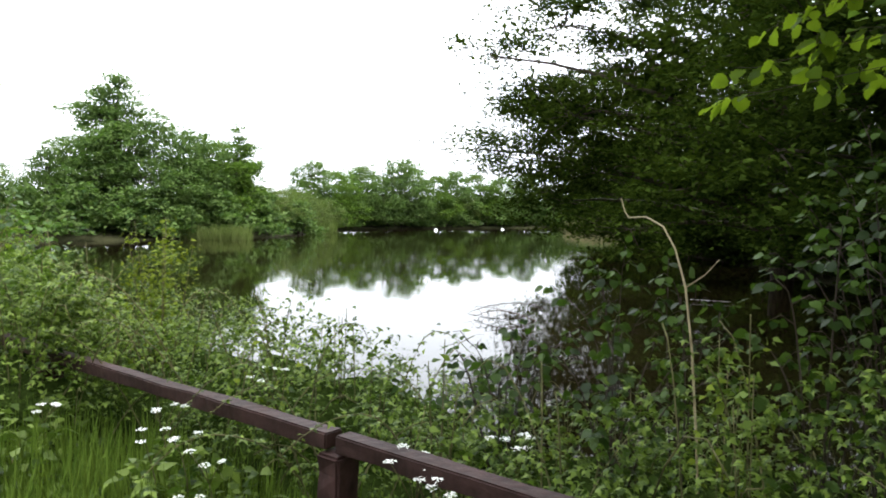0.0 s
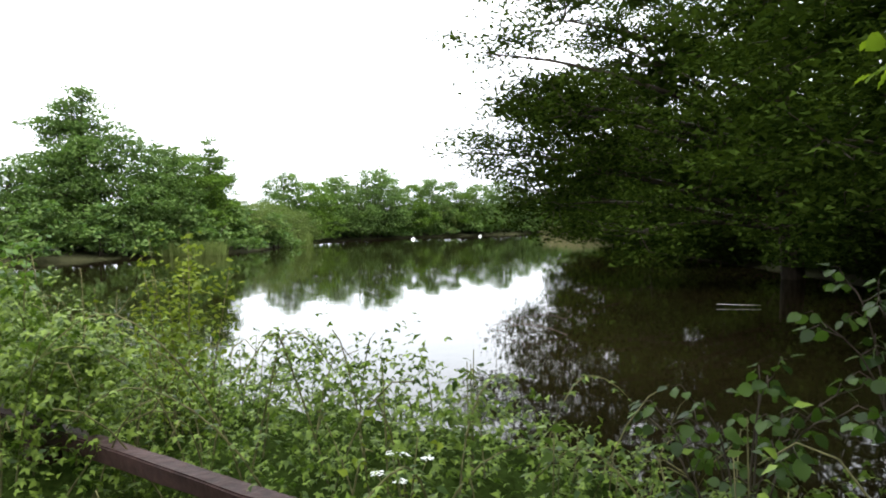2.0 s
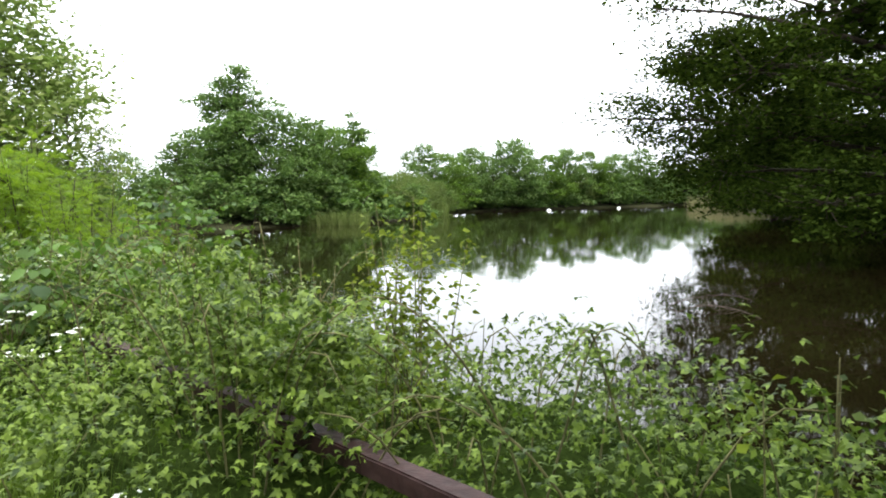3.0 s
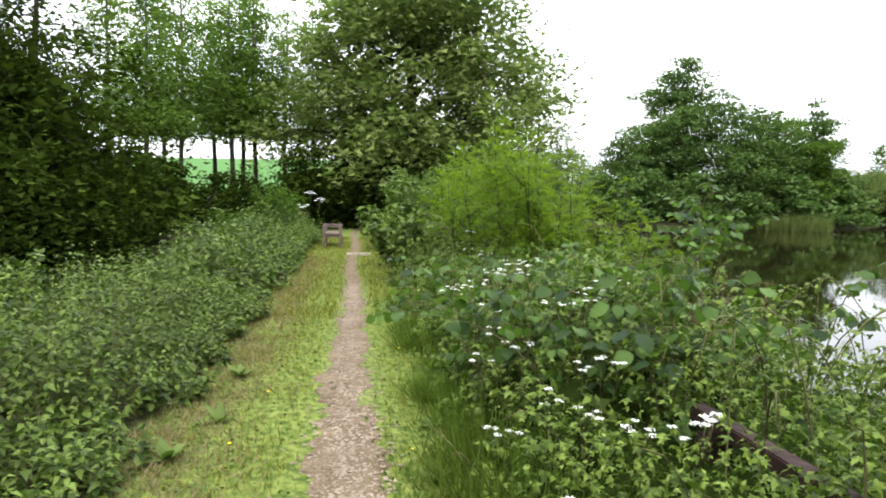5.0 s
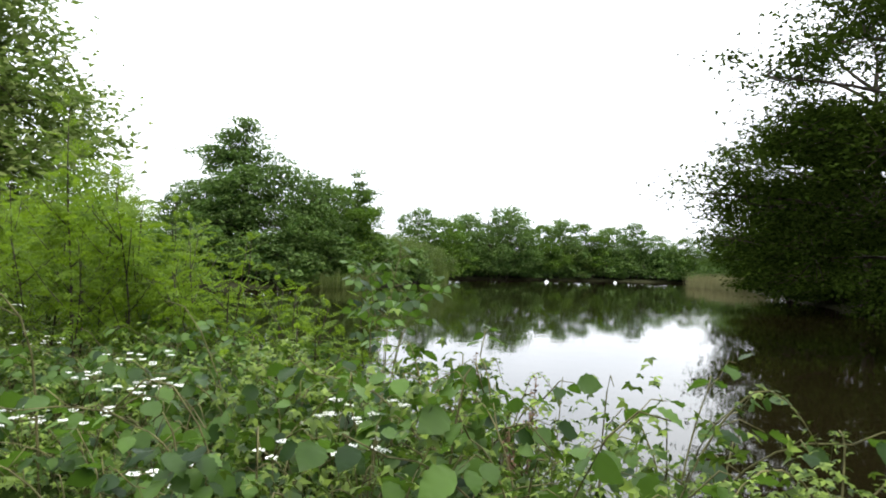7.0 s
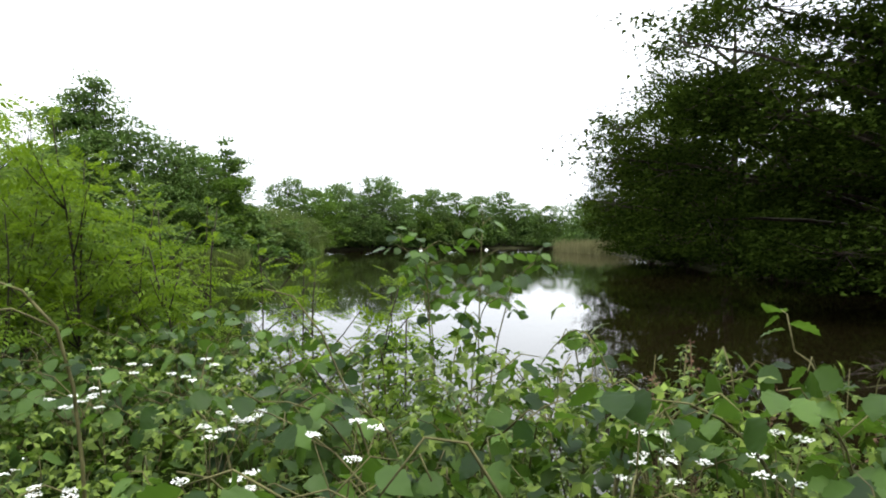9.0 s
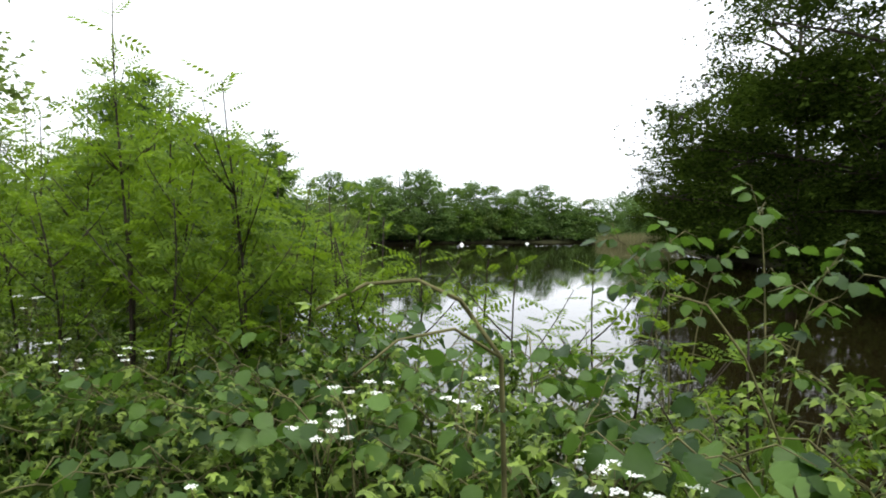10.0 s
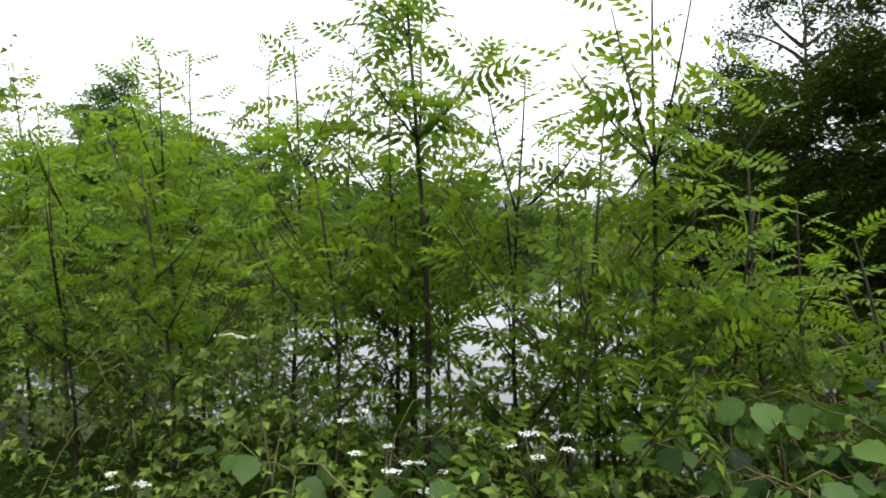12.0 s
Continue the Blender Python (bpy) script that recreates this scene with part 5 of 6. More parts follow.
shoot_shrub("willow_shrub", 5.16, 2.7, 1.56, 0.34, 900, 501, M_SHOOT, 0.048, "bright yellow-green young willow shrub above the brambles")
shoot_shrub("willow_shrub", 5.9, 3.1, 1.40, 0.25, 450, 502, M_SHOOT, 0.045, "bright yellow-green young willow shrub above the brambles", 5)
shoot_shrub("thistle_stalk", 2.0, 2.3, 0.95, 0.1, 90, 503, M_BRAMBLE, 0.05, "dark upright thistle stalk at the water's edge", 3)
shoot_shrub("thistle_stalk", 3.3, 2.9, 1.0, 0.12, 90, 504, M_BRAMBLE, 0.05, "dark upright thistle stalk at the water's edge", 3)
shoot_shrub("nettle_stalk", 2.75, 2.6, 0.85, 0.16, 150, 505, M_NETTLE, 0.06, "tall nettle stalks at the water's edge", 4)
shoot_shrub("nettle_stalk", 9.05, 2.75, 1.28, 0.14, 130, 506, M_NETTLE, 0.06, "tall nettle stalks among the hazel leaves", 4)
g3 = np.random.default_rng(590)
for i in range(20):
    u, v = g3.uniform(-0.5, 8.5), g3.uniform(2.2, 3.5)
    shoot_shrub("wild_stalk", u, v, float(hedge_top(u, v)) + g3.uniform(0.12, 0.38), 0.12, 70, 560 + i, M_NETTLE if i % 3 else M_SHOOT, 0.045, "thin upright green stalk rising above the brambles", 3)
for i, (u, v, top) in enumerate(((18.5, 1.7, 2.0), (20.5, 1.6, 2.3), (22.5, 1.9, 2.4), (24.5, 1.7, 2.3), (27, 1.9, 2.5), (20, 2.9, 2.5), (23.5, 3.1, 2.7), (30, 2.2, 2.8), (17.3, 1.2, 1.3), (19.3, 1.1, 1.4))):
    shoot_shrub("elder_bush", u, v, top, 1.0, 1500, 520 + i, M_NETTLE, 0.13, "broad green elder bush beside the path", 12)
for i, (u, v, top) in enumerate(((26.5, -2.4, 1.9), (28.5, -3.0, 2.0), (24.5, -3.6, 1.2), (31, -2.4, 1.8))):
    shoot_shrub("elder_bush", u, v, top, 0.8, 1100, 540 + i, M_TREE_MID, 0.13, "rounded green bush behind the bench", 12)
for i, (u, v, top) in enumerate(((11.6, -3.6, 0.85), (12.4, -4.0, 0.95), (10.8, -4.2, 0.7), (9.5, -4.3, 0.5))):
    shoot_shrub("elder_bush", u, v, top, 0.55, 900, 550 + i, M_NETTLE, 0.09, "leafy green bush at the edge of the hollow", 12)

B = Heap()
base = np.array(on_ground(*at_uv(0.95, 2.6)[:2]))
stem_pts = np.array([at_uv(a, b, c) for a, b, c in ((0.95, 2.6, base[2]), (0.97, 2.65, 0.25), (1.02, 2.75, 0.6), (1.08, 2.85, 0.95), (1.14, 2.93, 1.2), (1.22, 3.02, 1.36), (1.30, 3.08, 1.46), (1.42, 3.17, 1.505), (1.54, 3.25, 1.50), (1.58, 3.29, 1.53), (1.61, 3.31, 1.60))]) - base
B.tube(stem_pts, np.linspace(0.006, 0.0035, 11), 5)
B.tube([stem_pts[4], stem_pts[4] + DU * -0.08 + (0, 0, 0.06), stem_pts[4] + DU * -0.14 + (0, 0, 0.13)], [0.003, 0.0025, 0.0015], 4)
tagged(new("bent_stem", B.mesh("bent_stem", M_DRY)), "pale bare bent bramble stem standing over the bank", "stem").location = base

def dock_stalk(u, v, top, seed):
    g = np.random.default_rng(seed)
    p = at_uv(u, v)
    z0 = max(float(ground_z(p[0], p[1])), WATER)
    ob = empty("dock", (p[0], p[1], z0))
    h = top - z0
    S = Heap()
    t = np.linspace(0, 1, 6)
    pts = np.stack([0.05 * t ** 2 * math.cos(seed), 0.05 * t ** 2 * math.sin(seed), h * t], -1)
    S.tube(pts, np.linspace(0.005, 0.0025, 6), 5)
    part("stalk", S.mesh("dock_stalk", M_DOCK), ob)
    n = 150
    k = 0.55 + 0.45 * g.random(n)
    q = np.stack([np.interp(k, t, pts[:, i]) for i in range(3)], -1) + g.normal(0, 0.014, (n, 3))
    F = Heap()
    F.strew(chip, q, random_turns(n, 0.008, 0.5, g=g))
    tagged(part("seed_head", F.mesh("dock_seed_head", M_DOCK), ob), kind="stuff")
    L = Heap()
    a = g.uniform(0, 6.28, 6)
    L.strew(POINTED, np.stack([0 * a, 0 * a, h * g.uniform(0.2, 0.6, 6)], -1), turns_of(np.stack([np.cos(a), np.sin(a), 0 * a - 0.1], -1), np.tile((0, 0, 1.0), (6, 1)), np.full(6, 0.13)))
    part("foliage", L.mesh("dock_leaves", M_NETTLE), ob)
    return tagged(ob, "upright dock with a rusty brown seed head", "weed", "docks")


def rosette(u, v, size, seed):
    """Broad upright basal leaves of a dock."""
    g = np.random.default_rng(seed)
    p = at_uv(u, v)
    ob = empty("dock_rosette", on_ground(p[0], p[1], 0.01))
    for i in range(7):
        a = i * 2.4 + g.normal(0, 0.3)
        L = Heap()
        L.strew(leaf_oval(0.2, 0.3, 0.05), np.array([(0.01 * math.cos(a), 0.01 * math.sin(a), 0.01)]), turns_of(np.array([(math.cos(a), math.sin(a), g.uniform(0.5, 1.6))]), np.array([(0, 0, 1.0)]), np.array([0.72 * size * g.uniform(0.7, 1.2)])))
        part("leaf", L.mesh("rosette_leaf", M_NETTLE, True), ob)
    return tagged(ob, "low dock with broad green leaves at the path edge", "weed", "docks")


for i, (u, v, k) in enumerate(((6.75, -0.98, 0.26), (6.95, -0.8, 0.2), (6.6, -0.85, 0.18), (7.6, -0.9, 0.2), (8.3, -1.0, 0.22), (9.1, -0.85, 0.2), (7.9, 0.55, 0.15), (8.8, 0.6, 0.16), (7.2, 0.62, 0.14), (10.2, -0.9, 0.22))):
    rosette(u, v, k, 570 + i)

for i, (u, v, top) in enumerate(((8.75, 2.75, 1.16), (8.85, 2.6, 1.04), (8.05, 2.2, 0.98), (8.2, 2.45, 1.0), (8.55, 2.9, 1.05))):
    dock_stalk(u, v, top, 580 + i)

# ---- white umbels ----
def umbel_plant(u, v, top, seed, heads=5, size=0.024, spread=0.12):
    g = np.random.default_rng(seed)
    p = at_uv(u, v)
    z0 = max(float(ground_z(p[0], p[1])), WATER)
    ob = empty("cow_parsley", (p[0], p[1], z0))
    h = max(0.25, top - z0)
    W = Heap()
    t = np.linspace(0, 1, 5)
    W.tube(np.stack([0.03 * np.sin(t * 3), 0 * t, h * 0.72 * t], -1), np.linspace(0.005, 0.003, 5), 4)
    hub = np.array((0.03 * math.sin(3), 0, h * 0.72))
    for i in range(heads):
        b = i * 2.4 + g.uniform(-0.4, 0.4)
        e = hub + np.array((spread * math.cos(b) * g.uniform(0.3, 1), spread * math.sin(b) * g.uniform(0.3, 1), h * 0.28 * g.uniform(0.7, 1.0)))
        W.tube([hub, (hub + e) / 2 + (0, 0, 0.01), e], [0.0025, 0.002, 0.0016], 3)
        U = Heap()
        n = 34
        rr, aa = size * np.sqrt(g.random(n)), g.uniform(0, 6.28, n)
        q = e + np.stack([rr * np.cos(aa), rr * np.sin(aa), 0.006 - 4.0 * rr ** 2 + g.normal(0, 0.002, n)], -1)
        U.strew(chip, q, random_turns(n, size * 0.16, 2.0, g=g))
        part("umbel", U.mesh("umbel", M_WHITE), ob, "white flower head")
    L = Heap()
    n = 10
    q = np.stack([g.normal(0, 0.08, n), g.normal(0, 0.08, n), h * g.uniform(0.25, 0.75, n)], -1)
    L.strew(BRAMBLE5, q, random_turns(n, 0.12, 0.8, g=g))
    part("stem", W.mesh("parsley_stems", M_CANE), ob)
    part("foliage", L.mesh("parsley_leaves", M_BRAMBLE), ob)
    return tagged(ob, "cow parsley with flat white flower heads", "flower", "cow parsley")


g1 = np.random.default_rng(601)
spots_ = [(2.95, 1.62, 0.55), (3.1, 1.55, 0.5), (2.7, 1.6, 0.48), (3.3, 1.72, 0.56), (2.6, 1.45, 0.36), (1.75, 1.85, 0.62), (1.55, 1.8, 0.6), (1.6, 2.3, 0.62), (3.1, 2.2, 0.7), (4.6, 1.25, 0.5), (4.9, 1.2, 0.5), (4.2, 1.5, 0.45),
          (9.3, 1.25, 1.1), (8.7, 1.05, 0.88), (8.4, 1.0, 0.8), (9.6, 1.1, 0.95), (9.9, 1.3, 1.0), (7.0, 1.35, 0.62), (7.3, 1.2, 0.6), (6.8, 1.5, 0.7), (7.6, 1.3, 0.75), (8.1, 1.1, 0.75), (10.3, 1.0, 0.8), (8.6, 1.7, 1.05), (8.35, 1.75, 1.1), (8.2, 1.55, 1.0), (8.5, 1.5, 0.95)]
for i in range(24):
    u = g1.uniform(6.5, 14.5)
    v = g1.uniform(0.85, 1.9)
    spots_.append((u, v, float(hedge_top(u, v)) + g1.uniform(0.0, 0.14)))
for i, (u, v, top) in enumerate(spots_):
    umbel_plant(u, v, top, 610 + i, heads=int(g1.integers(3, 7)))
for i, (u, v, top) in enumerate(((25.6, -1.35, 1.75), (26.0, -1.1, 1.5), (25.2, -1.5, 1.3))):
    umbel_plant(u, v, top, 690 + i, heads=7, size=0.055, spread=0.22)


# ---- nettle bed on the hollow side ----
def nettle_patch(u0, u1, v0, v1, stems, leaf, seed):
    g = np.random.default_rng(seed)
    u, v = g.uniform(u0, u1, stems), g.uniform(v0, v1, stems)
    edge = -1.2 - 0.12 * np.sin(u * 2.3) - 0.1 * np.sin(u * 5.1)
    keep = (v < edge) & (v > -4.15 + 0.35 * np.sin(u * 1.3) + 0.2 * np.sin(u * 3.7) + g.normal(0, 0.1, stems)) & (u > 4.75 + 0.4 * np.sin(v * 2.1) + g.normal(0, 0.12, stems))
    u, v = u[keep], v[keep]
    x, y = -0.70 * u + 0.715 * v, 0.715 * u + 0.70 * v
    z0 = ground_z(x, y)
    mid = at_uv((u0 + u1) / 2, (v0 + v1) / 2)
    base = np.array(on_ground(mid[0], mid[1]))
    ob = empty("nettle_patch", base)
    far = step(-1.1, -2.3, v)
    h = (0.22 + 0.5 * far + 0.25 * step(12, 20, u)) * g.uniform(0.7, 1.25, len(u))
    h = h * (1 + 0.28 * wobble(u, v, 1.7, 0.4) + 0.18 * wobble(u, v, 4.1, 1.1))
    L, W = Heap(), Heap()
    per = 9
    k = np.tile(np.linspace(0.2, 1.0, per), (len(u), 1))
    lx = g.normal(0, 0.08, (len(u), 1)) * k
    ly = g.normal(0, 0.08, (len(u), 1)) * k
    P = np.stack([x[:, None] + lx, y[:, None] + ly, z0[:, None] + h[:, None] * k], -1).reshape(-1, 3) - base
    n = len(P)
    for s in (0, 1):
        a = (np.tile(np.arange(per) * 1.57, len(u)) + np.repeat(g.uniform(0, 6.28, len(u)), per)) + s * math.pi + g.normal(0, 0.2, n)
        fwd = np.stack([np.cos(a), np.sin(a), g.normal(-0.25, 0.3, n)], -1)
        sz = leaf * np.tile(1.15 - 0.55 * np.linspace(0, 1, per), len(u)) * g.uniform(0.75, 1.25, n)
        L.strew(POINTED if u0 < 9.5 and v1 > -3 else LEAF, P, turns_of(fwd, np.array((0, 0, 1.0)) + g.normal(0, 0.25, (n, 3)), sz))
    strip = np.stack([x, y, z0], -1) - base
    stalk = (np.array([(-0.5, 0, 0), (0.5, 0, 0), (0, 0, 1.0), (0, 0.5, 0)]), np.array([(0, 1, 2), (1, 3, 2), (3, 0, 2)]))
    T = np.zeros((len(u), 3, 3))
    T[:, 0, 0] = T[:, 1, 1] = 0.007
    T[:, 2, 2] = h
    W.strew(stalk, strip, T)
    part("foliage", L.mesh("nettle_leaves", M_NETTLE), ob)
    tagged(part("stem", W.mesh("nettle_stems", M_CANE), ob), kind="stuff")
    return tagged(ob, "dense green bed of nettles beside the path", "nettles", "nettle beds")


seed = 700
for u0 in np.arange(4.2, 13.0, 1.2):
    for v0, v1 in ((-2.2, -1.0), (-3.4, -2.2), (-4.6, -3.4)):
        seed += 1
        nettle_patch(u0, u0 + 1.2, v0, v1, 150 if v0 > -2.5 else 95, 0.078, seed)
for u0 in np.arange(13.8, 30, 2.4):
    seed += 1
    nettle_patch(u0, u0 + 2.4, -3.6, -1.1, 170, 0.13, seed)


# ---- grass ----
def grass(name, us_, vs_, height, width, mat, label, seed, lean=0.35, lift=0.0):
    g = np.random.default_rng(seed)
    n = len(us_)
    x, y = -0.70 * us_ + 0.715 * vs_, 0.715 * us_ + 0.70 * vs_
    z = ground_z(x, y) - 0.01 + lift
    a = g.uniform(0, 6.28, n)
    h = height * g.uniform(0.5, 1.25, n)
    ln = g.normal(lean, 0.25, n)
    fwd = unit(np.stack([np.cos(a) * ln, np.sin(a) * ln, np.ones(n)], -1))
    side = unit(np.cross(fwd, np.stack([np.cos(a + 0.3), np.sin(a + 0.3), 0 * a], -1)))
    w = np.cross(side, fwd)
    T = np.stack([side * width, fwd * h[:, None], w * h[:, None]], -1)
    H = Heap()
    H.strew(BLADE, np.stack([x, y, z], -1), T)
    return tagged(new(name, H.mesh(name, mat)), label, "grass", kind="stuff")


g2 = np.random.default_rng(801)


def beside_path(n, lo, hi, pu):
    u_ = pu(n)
    v_ = g2.uniform(lo, hi, n)
    c = 0.06 + 0.05 * np.sin(u_ * 0.55)
    w = 0.27 - 0.11 * step(9, 20, u_) + g2.normal(0, 0.06, n)
    k = np.abs(v_ - c) > w
    return u_[k], v_[k]


uu_, vv_ = beside_path(30000, -1.35, 0.95, lambda n: 4.5 + 9.5 * g2.random(n) ** 1.1)
grass("verge_grass", uu_, vv_, 0.055, 0.0058, M_TURF, "short yellow-green turf beside the path", 802, 0.6)
uu_, vv_ = beside_path(16000, -1.5, 0.95, lambda n: g2.uniform(13, 30, n))
grass("verge_grass", uu_, vv_, 0.09, 0.015, M_TURF, "short yellow-green turf beside the path", 803, 0.5)
uu_, vv_ = beside_path(9000, -1.3, 0.9, lambda n: g2.uniform(-3, 5, n))
grass("verge_grass", uu_, vv_, 0.08, 0.006, M_TURF, "short yellow-green turf beside the path", 804, 0.5)
n = 12000
grass("tall_grass", g2.uniform(-3, 6.2, n), g2.uniform(0.75, 2.15, n), 0.42, 0.012, M_GRASS, "long lush grass round the wooden rail", 805, 0.4)
n = 6500
u_ = g2.uniform(5.0, 14, n)
grass("tall_grass", u_, 0.86 + 0.1 * np.sin(u_ * 3.1) + 0.06 * np.sin(u_ * 7.7) + g2.normal(0, 0.12, n), 0.24 + 0.12 * np.sin(u_ * 2.3), 0.012, M_GRASS, "long lush grass below the hedge", 806, 0.9)
n = 3200
grass("tall_grass", g2.uniform(5.0, 8.2, n), 0.88 + g2.normal(0, 0.15, n), 0.5, 0.009, M_GRASS, "long arching green grass at the foot of the hedge", 811, 0.8)
n = 5000
grass("tall_grass", g2.uniform(-3, 13, n), g2.uniform(2.0, 4.6, n), 0.42, 0.008, M_GRASS, "long lush grass on the lake bank", 807, 0.3)
n = 14000
grass("dry_grass", g2.uniform(5, 22, n), -0.98 + g2.normal(0, 0.24, n), 0.095, 0.010, M_STRAW, "dry cut straw along the nettle bed", 808, 1.3)
n = 50
grass("dry_grass", g2.uniform(0, 10, n), g2.uniform(0.9, 2.4, n), 0.5, 0.004, M_STRAW, "dry straw stalks in the hedge", 809, 0.8)
n = 5200
uu_, vv_ = g2.uniform(-2.5, 6.5, n), g2.uniform(0.8, 1.86, n)
x, y = -0.70 * uu_ + 0.715 * vv_, 0.715 * uu_ + 0.70 * vv_
H = Heap()
hgt = (0.10 + 0.30 * step(-0.2, 0.6, wobble(uu_, vv_, 3.3, 0.2))) * g2.random(n) ** 0.7
H.strew(POINTED, np.stack([x, y, ground_z(x, y) + 0.02 + hgt], -1), random_turns(n, 0.075, 0.6, g=g2))
tagged(new("weeds", H.mesh("weeds", M_NETTLE)), "broad-leaved weeds among the grass below the rail", "weeds", kind="stuff")
# low broad leaves in the turf
n = 4200
uu_, vv_ = beside_path(n, -1.3, 0.85, lambda n: 5 + 14 * g2.random(n) ** 1.4)
H = Heap()
x, y = -0.70 * uu_ + 0.715 * vv_, 0.715 * uu_ + 0.70 * vv_
H.strew(OVAL, np.stack([x, y, ground_z(x, y) + 0.012 + 0.02 * g2.random(len(x))], -1), random_turns(len(x), 0.027, 0.8, g=g2))
tagged(new("clover", H.mesh("clover", M_GRASS)), "clover and plantain leaves in the turf", "weeds", kind="stuff")


def dandelion(u, v, seed):
    g = np.random.default_rng(seed)
    p = at_uv(u, v)
    ob = empty("dandelion", on_ground(p[0], p[1], 0.01))
    S, Fl = Heap(), Heap()
    S.tube([(0, 0, 0), (0.005, 0, 0.05), (0.008, 0.003, 0.1)], [0.002, 0.002, 0.002], 4)
    a = np.linspace(0, 6.28, 16)[:-1]
    Fl.strew(LEAF, np.tile((0.008, 0.003, 0.1), (15, 1)), turns_of(np.stack([np.cos(a), np.sin(a), 0.3 + 0 * a], -1), np.tile((0, 0, 1.0), (15, 1)), np.full(15, 0.015)))
    part("stem", S.mesh("dandelion_stem", M_CANE), ob)
    part("flower", Fl.mesh("dandelion_flower", M_YELLOW), ob)
    return tagged(ob, "small yellow dandelion in the turf", "flower", "dandelions")


for i in range(34):
    dandelion(7 + 14 * g2.random() ** 1.2, g2.choice([-1, -1, 1]) * g2.uniform(0.4, 0.75) - 0.12, 900 + i)


# ---- knee rail ----
def beam(w, h, length, seed, wear=0.006):
    """A squared timber along x with chamfered, slightly uneven edges."""
    g = random.Random(seed)
    bm = bmesh.new()
    bmesh.ops.create_cube(bm, size=1.0)
    bmesh.ops.scale(bm, vec=(length, w, h), verts=bm.verts)
    bmesh.ops.subdivide_edges(bm, edges=[e for e in bm.edges if abs(e.verts[0].co.x - e.verts[1].co.x) > length * 0.5], cuts=10)
    for vert in bm.verts:
        vert.co.y += g.uniform(-wear, wear)
        vert.co.z += g.uniform(-wear, wear) * 0.6
    bmesh.ops.bevel(bm, geom=[e for e in bm.edges if e.calc_face_angle(0) > 0.9], offset=min(w, h) * 0.09, segments=2, affect="EDGES")
    return bm


def bm_mesh(bm, name, mat):
    me = bpy.data.meshes.new(name)
    bm.to_mesh(me)
    bm.free()
    me.materials.append(mat)
    return me


def along(u0, v0, z0, u1, v1, z1):
    a, b = at_uv(u0, v0, z0), at_uv(u1, v1, z1)
    d = Vector(b - a)
    m = d.to_track_quat("X", "Z").to_matrix().to_4x4()
    m.translation = Vector((a + b) / 2)
    return m, d.length


fence = empty("knee_rail")
for i, (a, b) in enumerate((((-3.0, 1.90, 0.585), (-0.32, 1.885, 0.58)), ((-0.28, 1.885, 0.58), (2.16, 1.875, 0.578)), ((2.20, 1.875, 0.578), (5.03, 1.865, 0.55)), ((5.07, 1.865, 0.55), (7.25, 1.76, 0.60)))):
    m, ln = along(*a, *b)
    r = part("rail", bm_mesh(beam(0.09, 0.072, ln - 0.012, i), "rail", M_RAIL), fence)
    r.matrix_local = m
for i, (u, v) in enumerate(((-0.3, 1.885), (2.18, 1.872), (5.05, 1.865), (7.1, 1.77))):
    p = at_uv(u, v)
    z0 = float(ground_z(p[0], p[1])) - 0.3
    zt = 0.532
    bm = beam(0.13, 0.13, zt - z0, 20 + i)
    q = part("post", bm_mesh(bm, "post", M_RAIL), fence)
    q.matrix_local = Matrix.Translation((p[0], p[1], (z0 + zt) / 2)) @ Matrix.Rotation(math.atan2(DU[1], DU[0]), 4, "Z") @ Matrix.Rotation(math.pi / 2, 4, "Y")
tagged(fence, "low dark brown stained timber rail on short posts", "fence")

# ---- bench and timber step ----
bench = empty("bench", tuple(at_uv(25.4, -0.62)))
bench.rotation_euler = (0, 0, math.atan2(DU[1], DU[0]))


def slab(name, w, d, h, place, parent, mat, seed, label=""):
    ob = part(name, bm_mesh(beam(d, h, w, seed, 0.002), name, mat), parent, label)
    ob.location = place
    return ob


def upright(name, size, h, place, parent, mat, seed):
    ob = part(name, bm_mesh(beam(size, size, h, seed, 0.002), name, mat), parent)
    ob.matrix_local = Matrix.Translation(place) @ Matrix.Rotation(math.pi / 2, 4, "Y")
    return ob


for sx in (-0.72, 0.72):
    upright("leg", 0.07, 0.64, (sx, -0.24, 0.31), bench, M_BENCH, 31)
    upright("leg", 0.07, 0.70, (sx, 0.24, 0.34), bench, M_BENCH, 32)
    ob = slab("armrest", 0.56, 0.09, 0.045, (sx, 0, 0.655), bench, M_BENCH, 33)
    ob.rotation_euler = (0, 0, math.pi / 2)
    ob = slab("rail", 0.42, 0.045, 0.08, (sx, 0, 0.37), bench, M_BENCH, 34)
    ob.rotation_euler = (0, 0, math.pi / 2)
for i in range(5):
    slab("seat_slat", 1.56, 0.085, 0.03, (0, -0.2 + i * 0.1, 0.43), bench, M_BENCH, 40 + i)
for i in range(3):
    slab("back_slat", 1.36, 0.03, 0.09, (0, 0.285, 0.44 + i * 0.105), bench, M_BENCH, 50 + i)
tagged(bench, "weathered wooden bench with armrests beside the path", "bench")

step_board = new("timber_step", bm_mesh(beam(0.12, 0.09, 0.66, 61), "timber_step", M_PALE_WOOD))
step_board.matrix_world = Matrix.Translation(tuple(at_uv(22.1, 0.17, 0.035))) @ Matrix.Rotation(math.atan2(DV[1], DV[0]), 4, "Z")
tagged(step_board, "pale timber step laid across the path", "step")

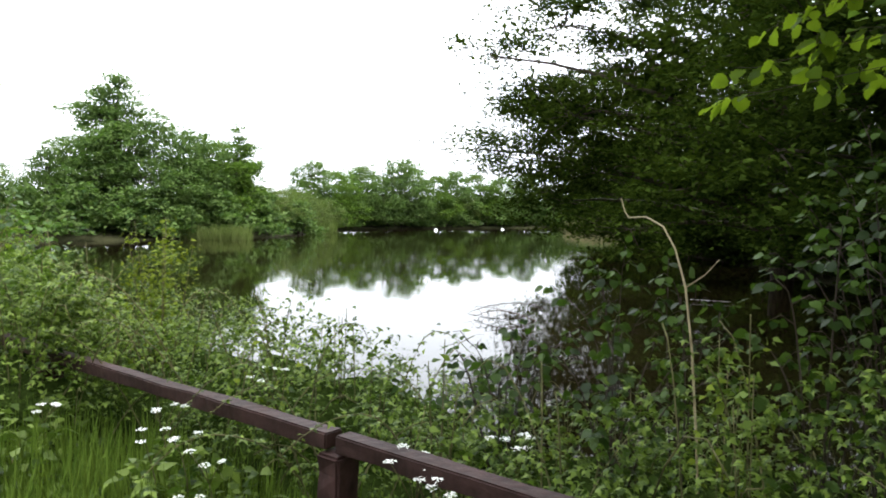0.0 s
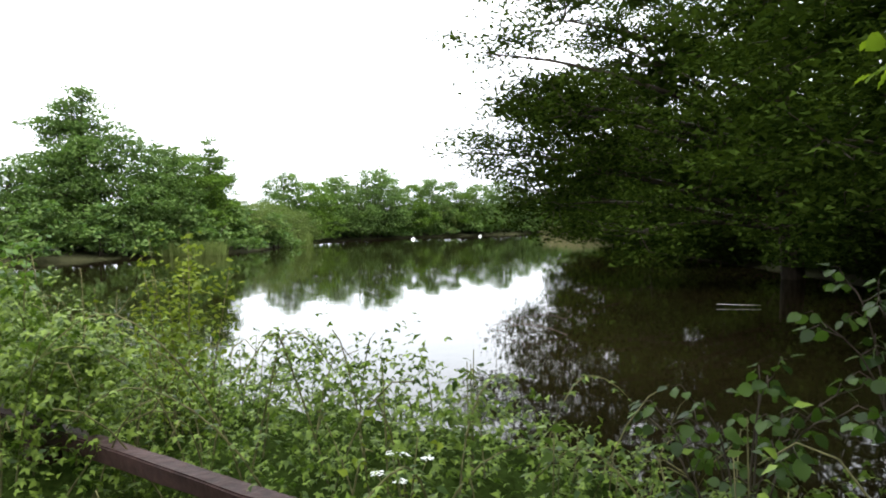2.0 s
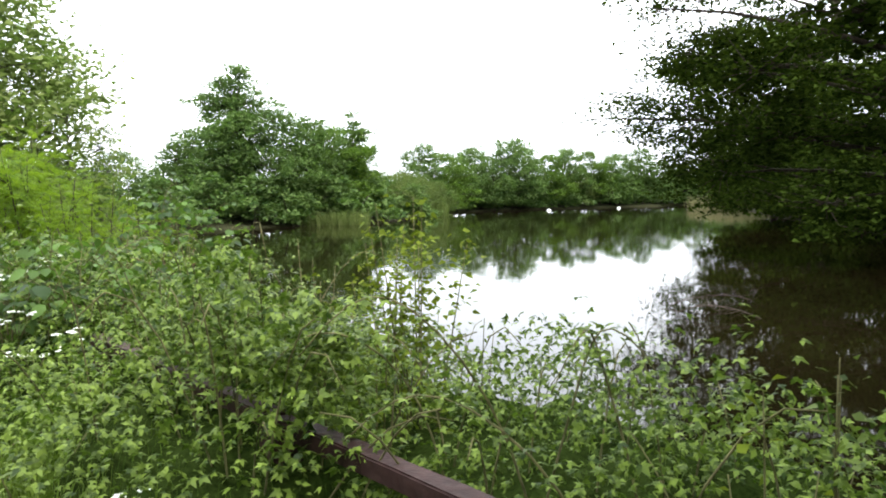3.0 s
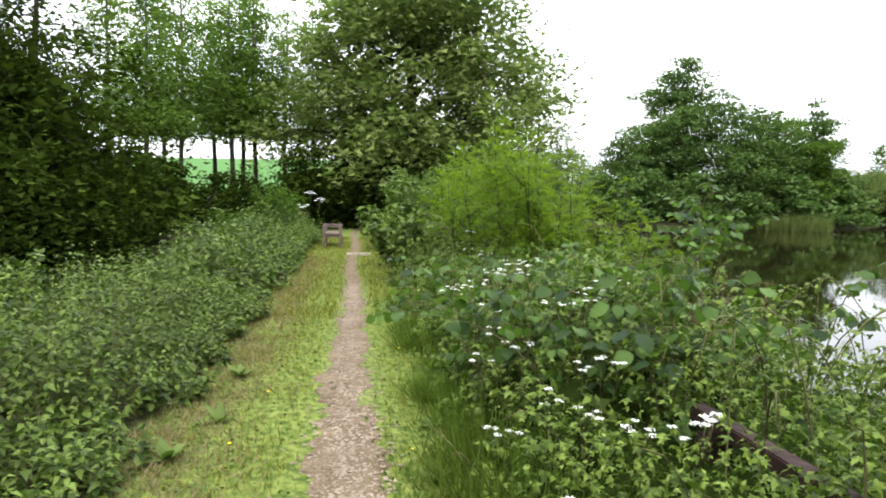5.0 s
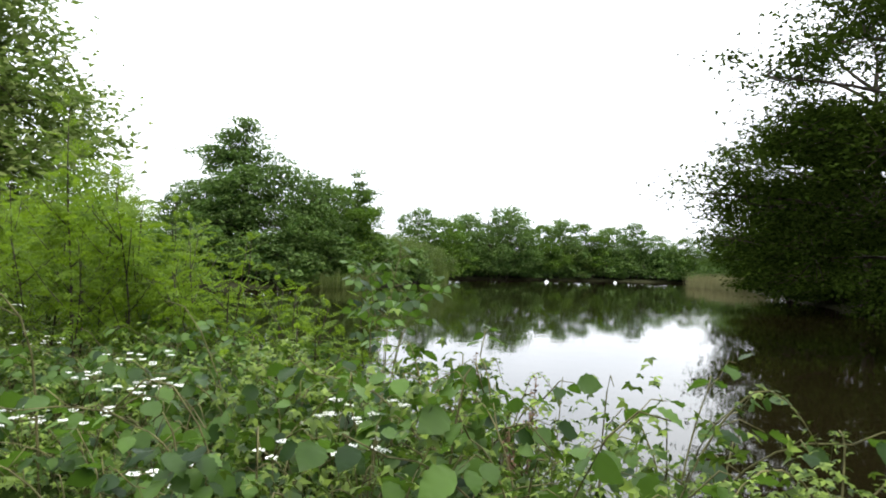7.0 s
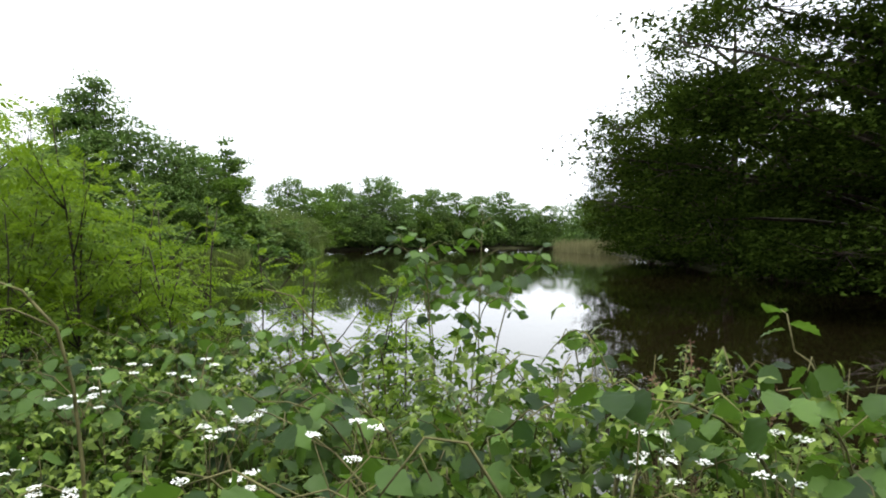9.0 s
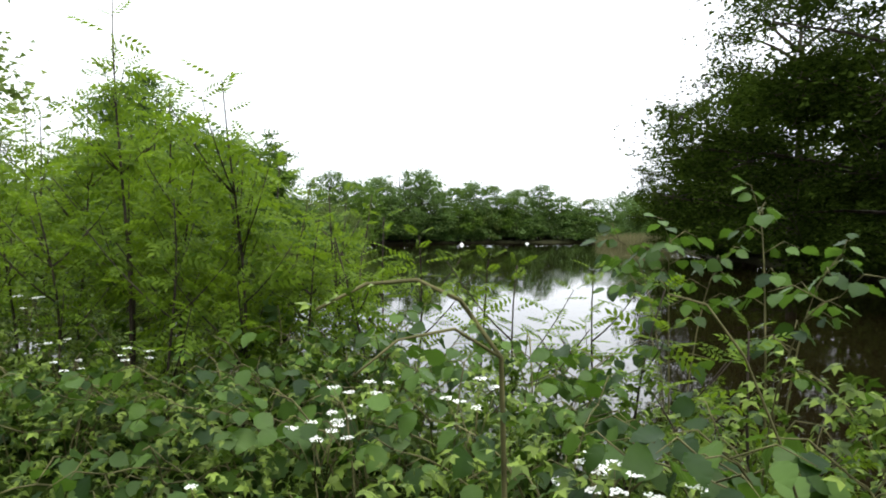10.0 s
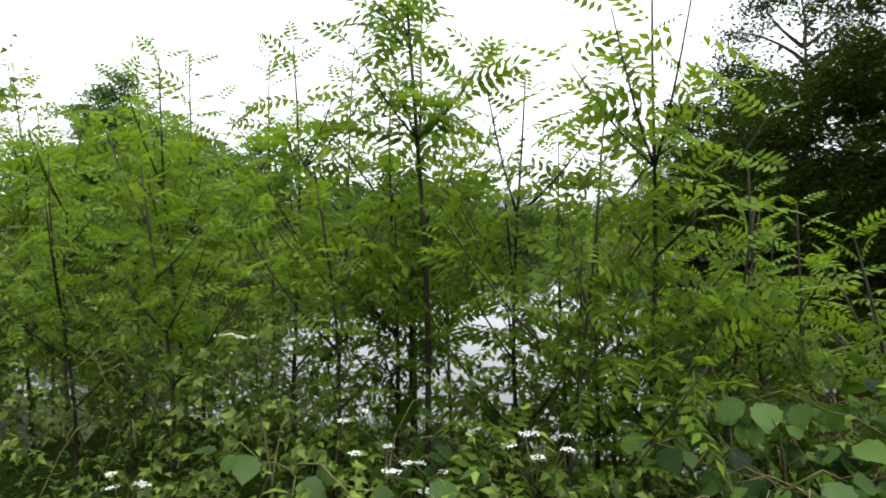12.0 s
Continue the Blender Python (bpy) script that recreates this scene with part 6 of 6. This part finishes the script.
# ---- on the water ----
# floats stand in for two white dots on the lake, taken as swans
def swan_float(x, y, r):
    bm = bmesh.new()
    bmesh.ops.create_uvsphere(bm, u_segments=14, v_segments=9, radius=r)
    bmesh.ops.scale(bm, vec=(1.5, 1, 0.8), verts=bm.verts)
    ob = empty("buoy", (x, y, WATER + r * 0.3))
    part("float", bm_mesh(bm, "float", M_FLOAT), ob)
    H = Heap()
    H.tube([(0, 0, r * 0.6), (0, 0, r * 1.5)], [r * 0.22, r * 0.18], 8)
    part("neck", H.mesh("neck", M_FLOAT), ob)
    return tagged(ob, "small white float on the far water, standing in for a swan", "buoy", "floats")


swan_float(10.1, 94.5, 0.2)
swan_float(21.2, 101.5, 0.17)
H = Heap()
H.tube([(-0.42, 0.23, 0.03), (0.42, -0.2, 0.02)], [0.004, 0.004], 6)
tagged(new("floating_pole", H.mesh("floating_pole", M_FLOAT)), "thin white pole lying on the dark water", "pole").location = (8.4, 15.6, WATER + 0.03)

def snag(x, y, reach, turn, twigs, seed):
    """A drowned branch: a low limb with bare twigs that break the surface."""
    g = np.random.default_rng(seed)
    ob = empty("fallen_branch", (x, y, WATER))
    d, e = np.array((math.cos(turn), math.sin(turn), 0)), np.array((-math.sin(turn), math.cos(turn), 0))
    t = np.linspace(0, 1, 7)
    limb = np.outer(t * reach, d) + np.outer(0.12 * np.sin(t * 4 + seed), e) + np.stack([0 * t, 0 * t, -0.12 + 0.3 * np.sin(t * 2.6)], -1)
    H = Heap()
    H.tube(limb, np.linspace(0.016, 0.006, 7), 5)
    part("limb", H.mesh("snag_limb", M_BARK), ob)
    for _ in range(twigs):
        k = g.uniform(0.15, 1.0)
        a = np.array([np.interp(k, t, limb[:, i]) for i in range(3)])
        b = a + d * g.normal(0.1, 0.3) + e * g.normal(0, 0.35) + (0, 0, g.uniform(-0.1, 0.22))
        T = Heap()
        T.tube([a, (a + b) / 2 + g.normal(0, 0.06, 3), b], [0.006, 0.004, 0.002], 4)
        part("twig", T.mesh("snag_twig", M_BARK), ob)
    return tagged(ob, "bare dark fallen branch breaking the lake surface", "branch", "drowned branches")


snag(4.3, 15.2, 2.2, 3.55, 26, 961)
snag(3.6, 13.2, 1.5, 2.9, 20, 962)

# reeds on the far margins
def reed_bed(place, lx, ly, n, h, seed, label, mat):
    g = np.random.default_rng(seed)
    H = Heap()
    P = np.stack([g.uniform(-lx, lx, n), g.uniform(-ly, ly, n), np.zeros(n)], -1)
    a = g.uniform(0, 6.28, n)
    fwd = unit(np.stack([0.18 * np.cos(a), 0.18 * np.sin(a), np.ones(n)], -1))
    side = unit(np.cross(fwd, np.stack([np.cos(a + 1), np.sin(a + 1), 0 * a], -1)))
    hh = h * g.uniform(0.6, 1.2, n)
    H.strew(BLADE, P, np.stack([side * 0.06, fwd * hh[:, None], np.cross(side, fwd) * hh[:, None]], -1))
    ob = new("reed_bed", H.mesh("reed_bed", mat))
    ob.location = place
    return tagged(ob, label, "reeds", kind="stuff")


reed_bed((31.2, 86, WATER), 3.2, 7, 2600, 1.7, 951, "tan dry reeds at the lake margin", M_REED)
reed_bed((-5.0, 81, WATER), 1.5, 6, 1600, 1.6, 952, "pale green reeds at the far waterline", M_TREE_OLIVE)
reed_bed((-12.5, 58.0, WATER), 3.0, 1.0, 900, 1.2, 953, "pale green reeds at the far waterline", M_TREE_OLIVE)
